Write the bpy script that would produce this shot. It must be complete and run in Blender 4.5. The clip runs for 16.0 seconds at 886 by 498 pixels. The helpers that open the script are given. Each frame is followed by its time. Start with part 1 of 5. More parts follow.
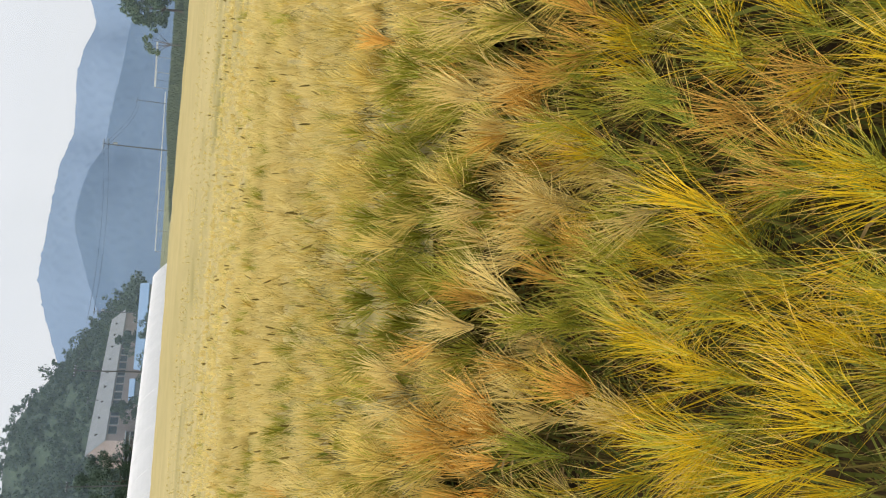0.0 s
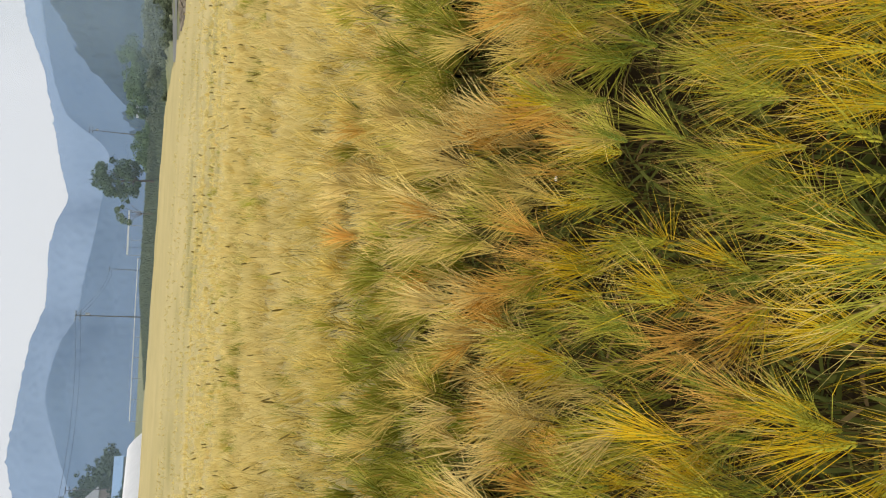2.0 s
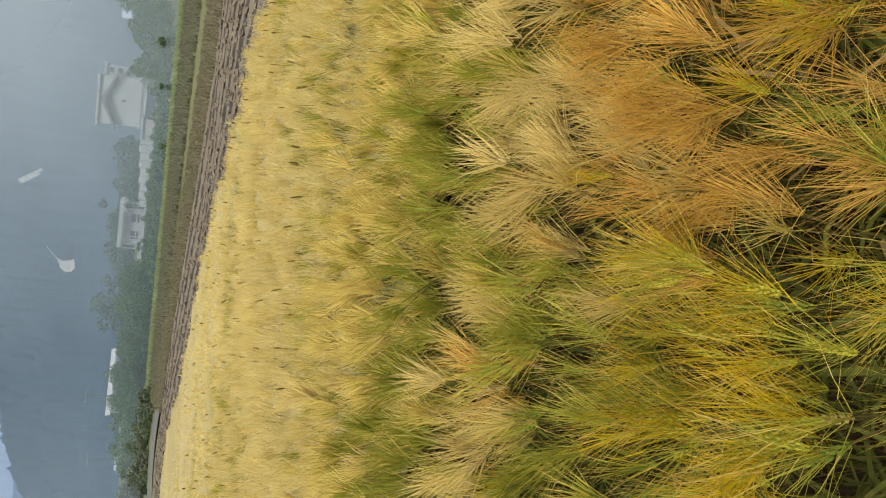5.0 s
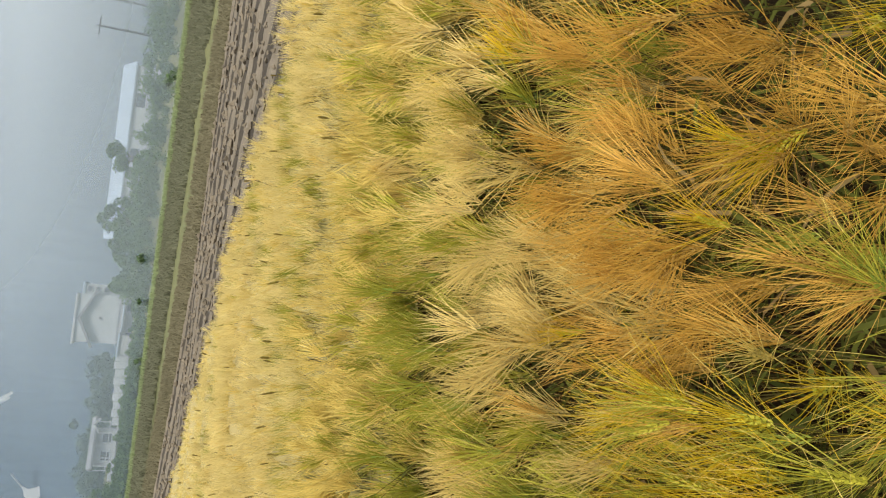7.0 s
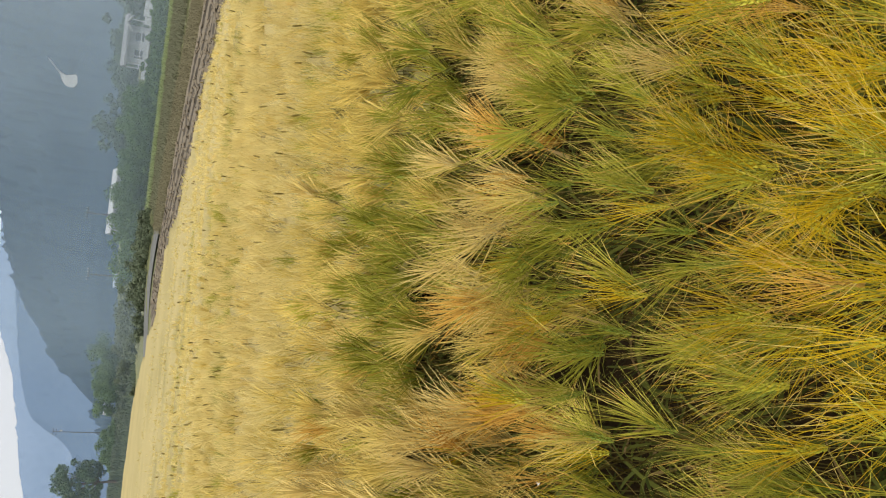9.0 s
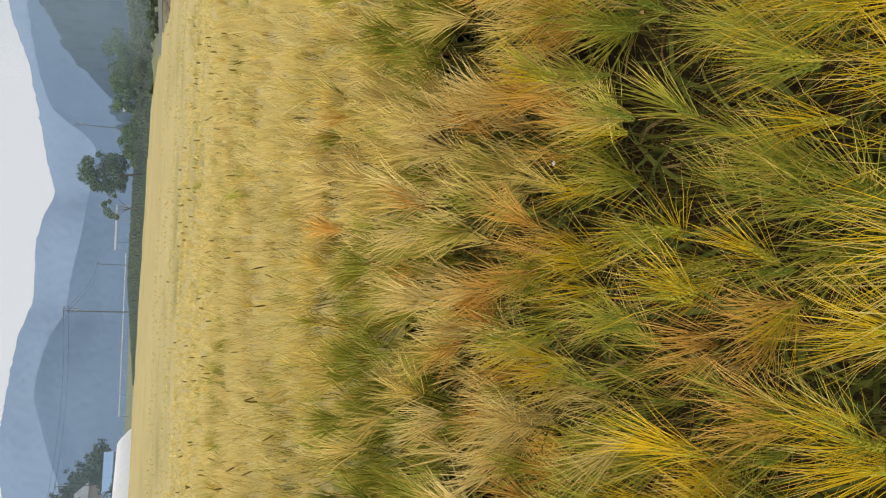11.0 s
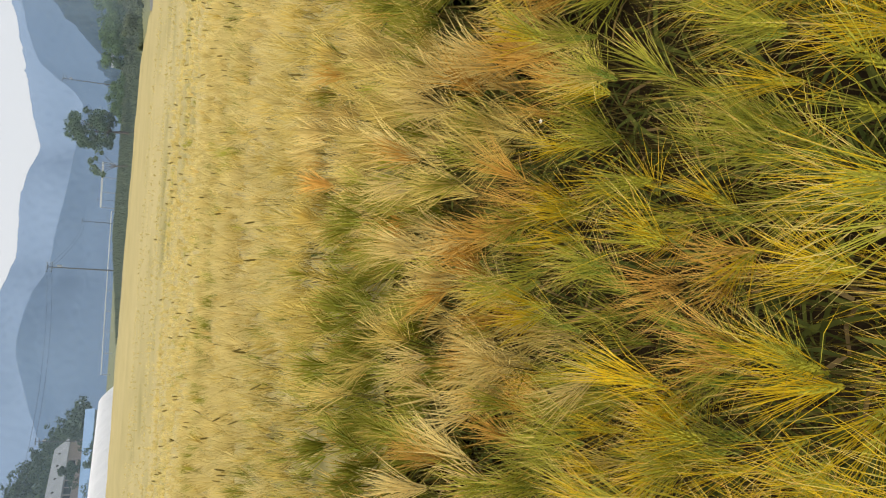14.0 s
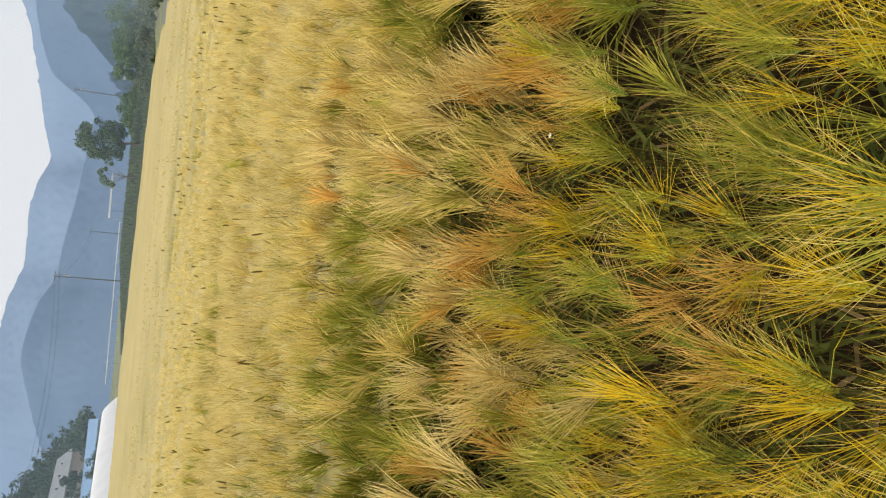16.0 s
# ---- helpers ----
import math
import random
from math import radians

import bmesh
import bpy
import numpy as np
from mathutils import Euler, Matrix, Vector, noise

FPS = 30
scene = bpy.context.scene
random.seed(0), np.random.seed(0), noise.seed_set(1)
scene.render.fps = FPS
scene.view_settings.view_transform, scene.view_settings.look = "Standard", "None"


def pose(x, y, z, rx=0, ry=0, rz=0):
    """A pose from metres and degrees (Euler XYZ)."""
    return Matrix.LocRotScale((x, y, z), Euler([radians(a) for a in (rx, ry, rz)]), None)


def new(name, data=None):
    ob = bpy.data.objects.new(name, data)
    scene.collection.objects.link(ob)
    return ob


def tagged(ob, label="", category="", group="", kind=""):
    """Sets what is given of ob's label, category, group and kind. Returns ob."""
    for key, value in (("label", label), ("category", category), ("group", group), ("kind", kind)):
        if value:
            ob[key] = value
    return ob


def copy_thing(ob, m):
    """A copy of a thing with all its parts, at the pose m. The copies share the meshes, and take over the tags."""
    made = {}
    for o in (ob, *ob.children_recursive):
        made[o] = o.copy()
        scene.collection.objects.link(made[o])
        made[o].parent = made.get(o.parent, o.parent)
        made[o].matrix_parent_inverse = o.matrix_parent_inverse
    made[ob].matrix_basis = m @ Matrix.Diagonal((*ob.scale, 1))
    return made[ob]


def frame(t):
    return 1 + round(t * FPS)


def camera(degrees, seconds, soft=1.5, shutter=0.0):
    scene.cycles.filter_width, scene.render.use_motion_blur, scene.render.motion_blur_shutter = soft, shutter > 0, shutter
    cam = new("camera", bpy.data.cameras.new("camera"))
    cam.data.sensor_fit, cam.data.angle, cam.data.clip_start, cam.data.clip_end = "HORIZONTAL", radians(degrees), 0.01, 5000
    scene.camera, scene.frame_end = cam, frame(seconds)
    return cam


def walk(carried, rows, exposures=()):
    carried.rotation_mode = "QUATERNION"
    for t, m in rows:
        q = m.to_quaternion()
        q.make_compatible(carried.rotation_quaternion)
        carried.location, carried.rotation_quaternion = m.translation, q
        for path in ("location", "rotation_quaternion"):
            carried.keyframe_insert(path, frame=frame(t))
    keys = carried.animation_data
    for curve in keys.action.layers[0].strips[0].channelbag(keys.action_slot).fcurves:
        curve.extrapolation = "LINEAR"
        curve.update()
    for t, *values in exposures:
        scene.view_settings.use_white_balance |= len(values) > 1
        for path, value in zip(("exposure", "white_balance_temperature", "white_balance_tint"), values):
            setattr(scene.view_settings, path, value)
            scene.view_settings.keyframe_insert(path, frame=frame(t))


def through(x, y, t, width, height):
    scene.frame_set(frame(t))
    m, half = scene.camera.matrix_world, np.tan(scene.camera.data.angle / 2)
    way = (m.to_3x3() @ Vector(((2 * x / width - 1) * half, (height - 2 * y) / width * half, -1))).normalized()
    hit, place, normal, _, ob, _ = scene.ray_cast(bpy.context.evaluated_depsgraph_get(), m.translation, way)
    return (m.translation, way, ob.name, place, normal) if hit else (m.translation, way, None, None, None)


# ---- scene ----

# ---------------------------------------------------------------- camera
# A phone held upright: the picture's left edge is the sky side.
cam = camera(58.9, 16.0, soft=1.15)
PATH = [
    # seconds, place, heading (clockwise from +y), pitch, lean
    (0, 0.000, -0.000, 1.600, 0.53, -19.39, 4.54),
    (0.5, 0.008, -0.013, 1.596, 4.26, -19.87, 4.63),
    (1, 0.055, -0.026, 1.593, 8.94, -20.49, 4.91),
    (1.5, 0.107, -0.046, 1.605, 9.17, -20.27, 3.93),
    (2, 0.165, -0.073, 1.609, 11.65, -20.35, 3.69),
    (2.5, 0.222, -0.091, 1.607, 15.38, -20.10, 4.07),
    (3, 0.264, -0.119, 1.598, 18.73, -19.99, 4.18),
    (3.5, 0.312, -0.148, 1.587, 23.31, -19.81, 4.86),
    (4, 0.332, -0.169, 1.584, 27.17, -19.75, 5.06),
    (4.5, 0.328, -0.186, 1.596, 34.36, -19.37, 5.03),
    (5, 0.327, -0.206, 1.583, 44.01, -19.59, 4.95),
    (5.2, 0.329, -0.213, 1.581, 47.96, -19.30, 5.23),
    (6.25, 0.330, -0.185, 1.555, 60.60, -19.50, 6.30),
    (7.3, 0.313, -0.106, 1.537, 57.87, -19.78, 7.45),
    (7.5, 0.313, -0.087, 1.538, 56.01, -19.90, 7.61),
    (8, 0.312, -0.033, 1.536, 48.99, -20.25, 7.66),
    (8.5, 0.298, 0.011, 1.536, 40.22, -20.49, 7.16),
    (9, 0.280, 0.039, 1.539, 32.72, -20.56, 6.68),
    (9.5, 0.263, 0.062, 1.534, 25.82, -20.80, 5.83),
    (10, 0.236, 0.081, 1.538, 19.05, -20.72, 4.82),
    (10.2, 0.231, 0.085, 1.539, 16.74, -20.72, 4.22),
    (12.3, 0.131, -0.000, 1.589, 8.01, -21.72, 3.69),
    (12.5, 0.132, -0.003, 1.592, 7.82, -21.77, 3.90),
    (13, 0.130, -0.008, 1.597, 7.54, -21.58, 3.70),
    (13.5, 0.130, -0.014, 1.594, 7.62, -21.68, 3.47),
    (14, 0.130, -0.017, 1.589, 8.87, -22.20, 4.41),
    (14.5, 0.126, -0.013, 1.590, 9.48, -22.27, 5.57),
    (15, 0.121, -0.003, 1.589, 9.51, -22.29, 5.80),
    (15.5, 0.121, -0.005, 1.589, 9.70, -22.07, 5.89),
    (16, 0.124, -0.013, 1.589, 10.07, -21.63, 5.80),
]


# The phone brightens its picture a little over the darker right-hand side.
EXPOSURES = [(0, 0.04), (1.5, -0.04), (3.5, -0.06), (5.0, -0.04), (6.3, 0.14), (7.5, 0.18), (8.5, 0.10), (9.0, 0.0), (10.0, -0.14), (12.5, -0.07), (14.0, 0.0), (16, 0.03)]


def held(x, y, z, heading, pitch, lean):
    return pose(x, y, z, 90 + pitch, 0, -heading) @ pose(0, 0, 0, 0, 0, lean - 90)


walk(cam, [(t, held(*p)) for t, *p in PATH], exposures=EXPOSURES)

# ---------------------------------------------------------------- light
world = bpy.data.worlds.new("overcast_sky")
scene.world = world
world.use_nodes = True
wn, wl = world.node_tree.nodes, world.node_tree.links
wn.clear()
sky = wn.new("ShaderNodeTexSky")
sky.sky_type, sky.sun_disc = "NISHITA", False
sky.sun_elevation, sky.sun_rotation = radians(52), radians(-60)
sky.dust_density, sky.air_density = 6.0, 1.0
clear = wn.new("ShaderNodeBackground")
clear.inputs["Strength"].default_value = 0.12
cloud = wn.new("ShaderNodeBackground")
cloud.inputs["Color"].default_value = (0.875, 0.89, 0.925, 1)
cloud.inputs["Strength"].default_value = 1.05
both = wn.new("ShaderNodeMixShader")
both.inputs[0].default_value = 0.85
out = wn.new("ShaderNodeOutputWorld")
wl.new(sky.outputs[0], clear.inputs["Color"])
wl.new(clear.outputs[0], both.inputs[1])
wl.new(cloud.outputs[0], both.inputs[2])
wl.new(both.outputs[0], out.inputs["Surface"])

sun = new("sun", bpy.data.lights.new("sun", "SUN"))
sun.data.energy, sun.data.angle, sun.data.color = 3.0, radians(14), (1.0, 0.91, 0.76)
sun.matrix_world = pose(0, 0, 60, 38, 0, -60)

# ---------------------------------------------------------------- materials


def material(name, low, high, scale=8.0, rough=0.8, bump=0.0, fine=60.0, island=0.0, through=0.0, metal=0.0, coords="Object", spec=0.3, pieces=False, plant=0.0):
    """Two tones mixed by a large and a fine noise; island: share that differs from piece to piece; through: light let through (leaves)."""
    m = bpy.data.materials.new(name)
    m.use_nodes = True
    n, l = m.node_tree.nodes, m.node_tree.links
    b = n["Principled BSDF"]
    b.inputs["Roughness"].default_value, b.inputs["Metallic"].default_value = rough, metal
    b.inputs["Specular IOR Level"].default_value = spec
    tc = n.new("ShaderNodeTexCoord")
    big, small = n.new("ShaderNodeTexNoise"), n.new("ShaderNodeTexNoise")
    big.inputs["Scale"].default_value, small.inputs["Scale"].default_value = scale, fine
    big.inputs["Detail"].default_value, small.inputs["Detail"].default_value = 4, 5
    for t in (big, small):
        l.new(tc.outputs[coords], t.inputs["Vector"])
    mean = n.new("ShaderNodeMix")
    mean.inputs["Factor"].default_value = 0.4
    l.new(big.outputs["Fac"], mean.inputs["A"])
    l.new(small.outputs["Fac"], mean.inputs["B"])
    last = mean.outputs["Result"]
    if island:
        geo = n.new("ShaderNodeObjectInfo" if pieces else "ShaderNodeNewGeometry")
        mix = n.new("ShaderNodeMix")
        mix.inputs["Factor"].default_value = island
        l.new(last, mix.inputs["A"])
        l.new(geo.outputs["Random" if pieces else "Random Per Island"], mix.inputs["B"])
        last = mix.outputs["Result"]
    if plant:
        own = n.new("ShaderNodeAttribute")
        own.attribute_name = "ripeness"
        mix = n.new("ShaderNodeMix")
        mix.inputs["Factor"].default_value = plant
        l.new(last, mix.inputs["A"])
        l.new(own.outputs["Fac"], mix.inputs["B"])
        last = mix.outputs["Result"]
    wide = n.new("ShaderNodeMapRange")
    wide.inputs["From Min"].default_value, wide.inputs["From Max"].default_value = (0.12, 0.88) if island > 0.4 else (0.32, 0.68)
    l.new(last, wide.inputs["Value"])
    tone = n.new("ShaderNodeMix")
    tone.data_type = "RGBA"
    tone.inputs["A"].default_value, tone.inputs["B"].default_value = (*low, 1), (*high, 1)
    l.new(wide.outputs["Result"], tone.inputs["Factor"])
    l.new(tone.outputs["Result"], b.inputs["Base Color"])
    if bump:
        bp = n.new("ShaderNodeBump")
        bp.inputs["Strength"].default_value, bp.inputs["Distance"].default_value = bump, 0.4 / fine
        l.new(small.outputs["Fac"], bp.inputs["Height"])
        l.new(bp.outputs["Normal"], b.inputs["Normal"])
    if through:
        tr = n.new("ShaderNodeBsdfTranslucent")
        mx = n.new("ShaderNodeMixShader")
        mx.inputs[0].default_value = through
        l.new(tone.outputs["Result"], tr.inputs["Color"])
        l.new(b.outputs[0], mx.inputs[1])
        l.new(tr.outputs[0], mx.inputs[2])
        l.new(mx.outputs[0], n["Material Output"].inputs["Surface"])
    return m


AWN = [material("awn_" + k, a, b, 5.0, 0.55, island=0.5, through=0.12, spec=0.2, plant=0.48) for k, a, b in (
    ("straw", (0.55, 0.42, 0.09), (0.92, 0.74, 0.23)),
    ("green", (0.21, 0.225, 0.022), (0.60, 0.555, 0.075)),
    ("yellow", (0.43, 0.31, 0.011), (0.97, 0.68, 0.028)),
    ("orange", (0.51, 0.295, 0.042), (0.96, 0.605, 0.15)),
    ("pale", (0.66, 0.51, 0.16), (0.93, 0.75, 0.30)))]
GRAIN = [material("ear_" + k, a, b, 20.0, 0.6, 0.3, 300, island=0.5) for k, a, b in (
    ("straw", (0.34, 0.28, 0.06), (0.56, 0.45, 0.13)),
    ("green", (0.13, 0.20, 0.025), (0.32, 0.37, 0.055)),
    ("yellow", (0.32, 0.34, 0.03), (0.60, 0.54, 0.06)),
    ("orange", (0.30, 0.19, 0.03), (0.50, 0.32, 0.08)),
    ("pale", (0.36, 0.29, 0.10), (0.55, 0.44, 0.18)))]
STEM = material("barley_stem", (0.05, 0.05, 0.012), (0.19, 0.145, 0.04), 12, 0.7, island=0.5, spec=0.12)
BLADE = material("barley_leaf", (0.035, 0.050, 0.011), (0.14, 0.15, 0.028), 12, 0.7, island=0.6, through=0.2, spec=0.1)
DRYLEAF = material("barley_dry_leaf", (0.15, 0.10, 0.035), (0.27, 0.19, 0.07), 12, 0.7, island=0.6, through=0.15)
DARKEAR = material("late_ear", (0.11, 0.085, 0.02), (0.22, 0.17, 0.045), 9, 0.9, island=0.6, spec=0.05)
RIPEAWN = material("awn_ripe", (0.74, 0.655, 0.31), (0.93, 0.83, 0.43), 0.6, 0.7, island=0.3, through=0.45, spec=0.15, plant=0.3)
PLANT = AWN + GRAIN + [STEM, BLADE, DRYLEAF, DARKEAR, RIPEAWN]
CANOPY = material("barley_canopy", (0.22, 0.198, 0.075), (0.42, 0.35, 0.165), 0.9, 0.95, 0.3, 26, spec=0.1, plant=0.75)
# Near-black soil: shade of the gaps between plants is put into its colour.
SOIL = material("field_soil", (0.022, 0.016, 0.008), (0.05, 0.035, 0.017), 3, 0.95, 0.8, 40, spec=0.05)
PLOUGHED = material("ploughed_soil", (0.125, 0.105, 0.075), (0.23, 0.196, 0.145), 3.0, 0.95, 1.0, 22)
GRASSLAND = material("valley_grass", (0.09, 0.11, 0.045), (0.20, 0.20, 0.09), 0.08, 0.95, 0.6, 3)
# Dark tone that puts the shade of the furrow faces into the soil colour.
FURROWSHADE = material("furrow_shade_soil", (0.032, 0.026, 0.018), (0.065, 0.053, 0.037), 1.2, 0.9, 1.0, 9)
DRYGRASS = material("dry_verge_grass", (0.155, 0.142, 0.085), (0.225, 0.208, 0.13), 0.6, 0.9, island=0.5)
OLIVE = material("olive_weeds", (0.13, 0.138, 0.09), (0.185, 0.19, 0.122), 0.6, 0.9, island=0.5)
BANK = material("bank_grass", (0.075, 0.108, 0.068), (0.13, 0.165, 0.10), 0.4, 0.9, island=0.5)
VERGE = material("green_verge_grass", (0.20, 0.26, 0.125), (0.31, 0.375, 0.185), 0.6, 0.9, island=0.5)
LEAF = material("tree_leaf", (0.05, 0.09, 0.055), (0.12, 0.19, 0.10), 1.0, 0.6, island=0.6, through=0.2)
PALELEAF = material("young_leaf", (0.09, 0.14, 0.06), (0.18, 0.25, 0.11), 1.0, 0.6, island=0.6, through=0.2)
SHRUB = material("shrub_leaf", (0.065, 0.115, 0.045), (0.12, 0.19, 0.075), 0.15, 0.8, island=0.35, through=0.3)
# Paler shrub green, with the haze over some bushes put into the colour.
HAZYSHRUB = material("hazed_shrub_leaf", (0.105, 0.135, 0.085), (0.155, 0.19, 0.12), 0.15, 0.8, island=0.35, through=0.3)
WOOD = material("wood_leaf", (0.055, 0.09, 0.07), (0.09, 0.135, 0.095), 0.05, 0.9, island=0.35, through=0.3)
BARK = material("bark", (0.07, 0.055, 0.045), (0.15, 0.12, 0.10), 6, 0.9, 0.6, 40)
# Haze of distance is put into these colours: paler and bluer farther off.
FARHAZE = material("far_mountain_haze", (0.15, 0.215, 0.325), (0.185, 0.255, 0.375), 0.004, 1.0, spec=0.0)
MIDHAZE = material("middle_mountain_haze", (0.086, 0.136, 0.220), (0.113, 0.168, 0.262), 0.006, 1.0, spec=0.0)
NEARHAZE = material("hazed_wooded_slope", (0.026, 0.048, 0.076), (0.056, 0.088, 0.126), 0.012, 1.0, fine=0.09, spec=0.0)


FILM = material("greenhouse_film", (0.80, 0.81, 0.83), (0.90, 0.905, 0.92), 0.3, 0.45, 0.1, 4, through=0.12)
BLUEROOF = material("blue_metal_roof", (0.15, 0.26, 0.44), (0.21, 0.33, 0.51), 0.4, 0.5, 0.2, 6)
WHITEPAINT = material("white_wall", (0.29, 0.32, 0.345), (0.39, 0.42, 0.445), 0.4, 0.8, 0.2, 8)
GREYROOF = material("grey_roof", (0.27, 0.29, 0.31), (0.37, 0.39, 0.41), 0.3, 0.7, 0.2, 6)
PINKWALL = material("brick_wall", (0.36, 0.30, 0.29), (0.46, 0.39, 0.37), 0.4, 0.9, 0.2, 8)
DARKGLASS = material("window_glass", (0.05, 0.06, 0.075), (0.10, 0.12, 0.14), 1.0, 0.15, spec=0.5)
SKYROOF = material("pale_blue_roof", (0.25, 0.32, 0.41), (0.33, 0.40, 0.49), 0.3, 0.6, 0.2, 6)
SLATE = material("slate_roof", (0.14, 0.155, 0.17), (0.21, 0.225, 0.245), 0.3, 0.7, 0.2, 6)
CONCRETE = material("concrete", (0.24, 0.25, 0.26), (0.36, 0.37, 0.38), 1.0, 0.9, 0.3, 20)
LANE = material("lane_concrete", (0.10, 0.105, 0.10), (0.16, 0.165, 0.16), 0.8, 0.9, 0.3, 12)
POLE = material("weathered_pole", (0.06, 0.063, 0.066), (0.11, 0.115, 0.12), 1.0, 0.9, 0.3, 20)
METAL = material("dark_metal", (0.05, 0.05, 0.055), (0.10, 0.10, 0.11), 3, 0.5, metal=0.6)
ROCK = material("bare_rock", (0.34, 0.37, 0.39), (0.46, 0.48, 0.50), 0.05, 1.0, 0.4, 1.0)
PETAL = material("white_petal", (0.75, 0.74, 0.70), (0.85, 0.84, 0.80), 60, 0.6)

# ---------------------------------------------------------------- builders


def mesh_of(name, verts, faces, mats, index=None, smooth=False):
    """A mesh from arrays: faces of three or four corners."""
    verts, faces = np.asarray(verts, np.float32), np.asarray(faces, np.int32)
    k = faces.shape[1]
    me = bpy.data.meshes.new(name)
    me.vertices.add(len(verts))
    me.vertices.foreach_set("co", verts.ravel())
    me.loops.add(faces.size)
    me.loops.foreach_set("vertex_index", faces.ravel())
    me.polygons.add(len(faces))
    me.polygons.foreach_set("loop_start", np.arange(0, faces.size, k, dtype=np.int32))
    for m in mats:
        me.materials.append(m)
    if index is not None:
        me.polygons.foreach_set("material_index", np.asarray(index, np.int32))
    me.polygons.foreach_set("use_smooth", np.full(len(faces), smooth))
    me.update(calc_edges=True)
    me.validate()
    return me


def part(name, bm, mat, parent=None, label=""):
    me = bpy.data.meshes.new(name)
    bm.to_mesh(me)
    bm.free()
    me.materials.append(mat)
    ob = new(name, me)
    ob.parent = parent
    return tagged(ob, label)


def thing(name, m, label, category, group="", kind=""):
    ob = new(name)
    ob.matrix_basis = m
    return tagged(ob, label, category, group, kind)


def box(bm, x0, x1, y0, y1, z0, z1, bevel=0.0):
    made = bmesh.ops.create_cube(bm, size=1, matrix=Matrix.LocRotScale(((x0 + x1) / 2, (y0 + y1) / 2, (z0 + z1) / 2), None, (x1 - x0, y1 - y0, z1 - z0)))
    if bevel:
        edges = list({e for v in made["verts"] for e in v.link_edges})
        bmesh.ops.bevel(bm, geom=edges, offset=bevel, segments=1, affect="EDGES", profile=0.5)
    return bm


def cube(*size, bevel=0.0):
    return box(bmesh.new(), *size, bevel=bevel)


def rod(bm, a, b, r0, r1, sides=8):
    a, b = Vector(a), Vector(b)
    turn = (b - a).to_track_quat("Z", "Y").to_matrix().to_4x4()
    bmesh.ops.create_cone(bm, cap_ends=True, segments=sides, radius1=r0, radius2=r1, depth=(b - a).length, matrix=Matrix.Translation((a + b) / 2) @ turn)
    return bm


def prism(outline, y0, y1):
    """An outline in x and z drawn out along y."""
    bm = bmesh.new()
    a = [bm.verts.new((x, y0, z)) for x, z in outline]
    b = [bm.verts.new((x, y1, z)) for x, z in outline]
    k = len(a)
    bm.faces.new(a)
    bm.faces.new(b[::-1])
    for i in range(k):
        bm.faces.new((a[i], b[i], b[(i + 1) % k], a[(i + 1) % k]))
    bmesh.ops.recalc_face_normals(bm, faces=bm.faces)
    return bm


rng = np.random.default_rng(7)


def waves(x, y, size, seed, stretch=1.0):
    """Smooth noise, about -1 to 1, with blots of about that size; stretch: longer along x."""
    g = np.random.default_rng(seed)
    total = np.zeros_like(x)
    for _ in range(7):
        a, k, p = g.uniform(0, math.tau), g.uniform(0.6, 1.7) * math.pi / size, g.uniform(0, math.tau)
        total = total + np.sin(k * (np.cos(a) * x / stretch + np.sin(a) * y) + p)
    return total / 2.6


def at(heading, distance, z=0.0):
    return (distance * math.sin(radians(heading)), distance * math.cos(radians(heading)), z)


def rise(heading, distance):
    """The lie of the land: level round the field, climbing to the hills on the village side."""
    w = np.clip((np.asarray(heading) - 17) / 14, 0, 1)
    w = w * w * (3 - 2 * w)
    d = np.asarray(distance, float)
    up = np.clip(d - 35, 0, 420) * 0.05
    left = np.clip((-np.asarray(heading) - 3) / 8, 0, 1) * np.clip(d - 200, 0, 400) * 0.045
    ahead = np.clip(d - 130, 0, 500) * 0.010
    bank = np.clip((np.asarray(heading) + 1) / 9, 0, 1) * np.clip(d - 103, 0, 24) * 0.09
    return w * up + left + (ahead + bank) * (1 - w)


# ---------------------------------------------------------------- ground
heads = np.radians(np.arange(-180, 180, 3.0))
rings = np.array([0.0, 3, 6, 10, 15, 20, 25, 30, 35, 42, 50, 60, 75, 95, 120, 150, 190, 240, 300, 380, 480, 700, 1100, 1900, 3200, 4800])
hh, dd = np.meshgrid(heads, rings[1:], indexing="ij")
gx, gy = np.sin(hh) * dd, np.cos(hh) * dd
gz = rise(np.degrees(hh), dd) + np.where(dd > 55, 0.25 * waves(gx, gy, 14, 3), 0.0)
gv = np.concatenate([[[0, 0, 0]], np.stack([gx, gy, gz], -1).reshape(-1, 3)])
na, nr = hh.shape
ii, jj = np.meshgrid(np.arange(na), np.arange(nr - 1), indexing="ij")
nx = (ii + 1) % na
quads = np.stack([1 + ii * nr + jj, 1 + nx * nr + jj, 1 + nx * nr + jj + 1, 1 + ii * nr + jj + 1], -1).reshape(-1, 4)
first = np.arange(na)
middle = np.stack([np.zeros(na, int), 1 + ((first + 1) % na) * nr, 1 + first * nr], -1)
fan = np.concatenate([middle, quads[:, :3], quads[:, [0, 2, 3]]])
ground_mesh = mesh_of("ground", gv, fan, [GRASSLAND], smooth=True)
ground = tagged(new("ground", ground_mesh), "valley ground of dull green and brown grass", "ground", kind="structure")

# The barley plot's outline; the near right-hand side runs beside the ploughed strip.
PLOT = [(-95, -2.0), (4.2, -3.2), (5.4, 0.0), (6.3, 2.0), (7.4, 4.3), (9.0, 7.4), (10.3, 10.0), (12.0, 15.5), (14.0, 21.0), (16.5, 33.0), (22, 52), (31, 84), (28, 98), (0, 118), (-36, 100), (-95, 78)]


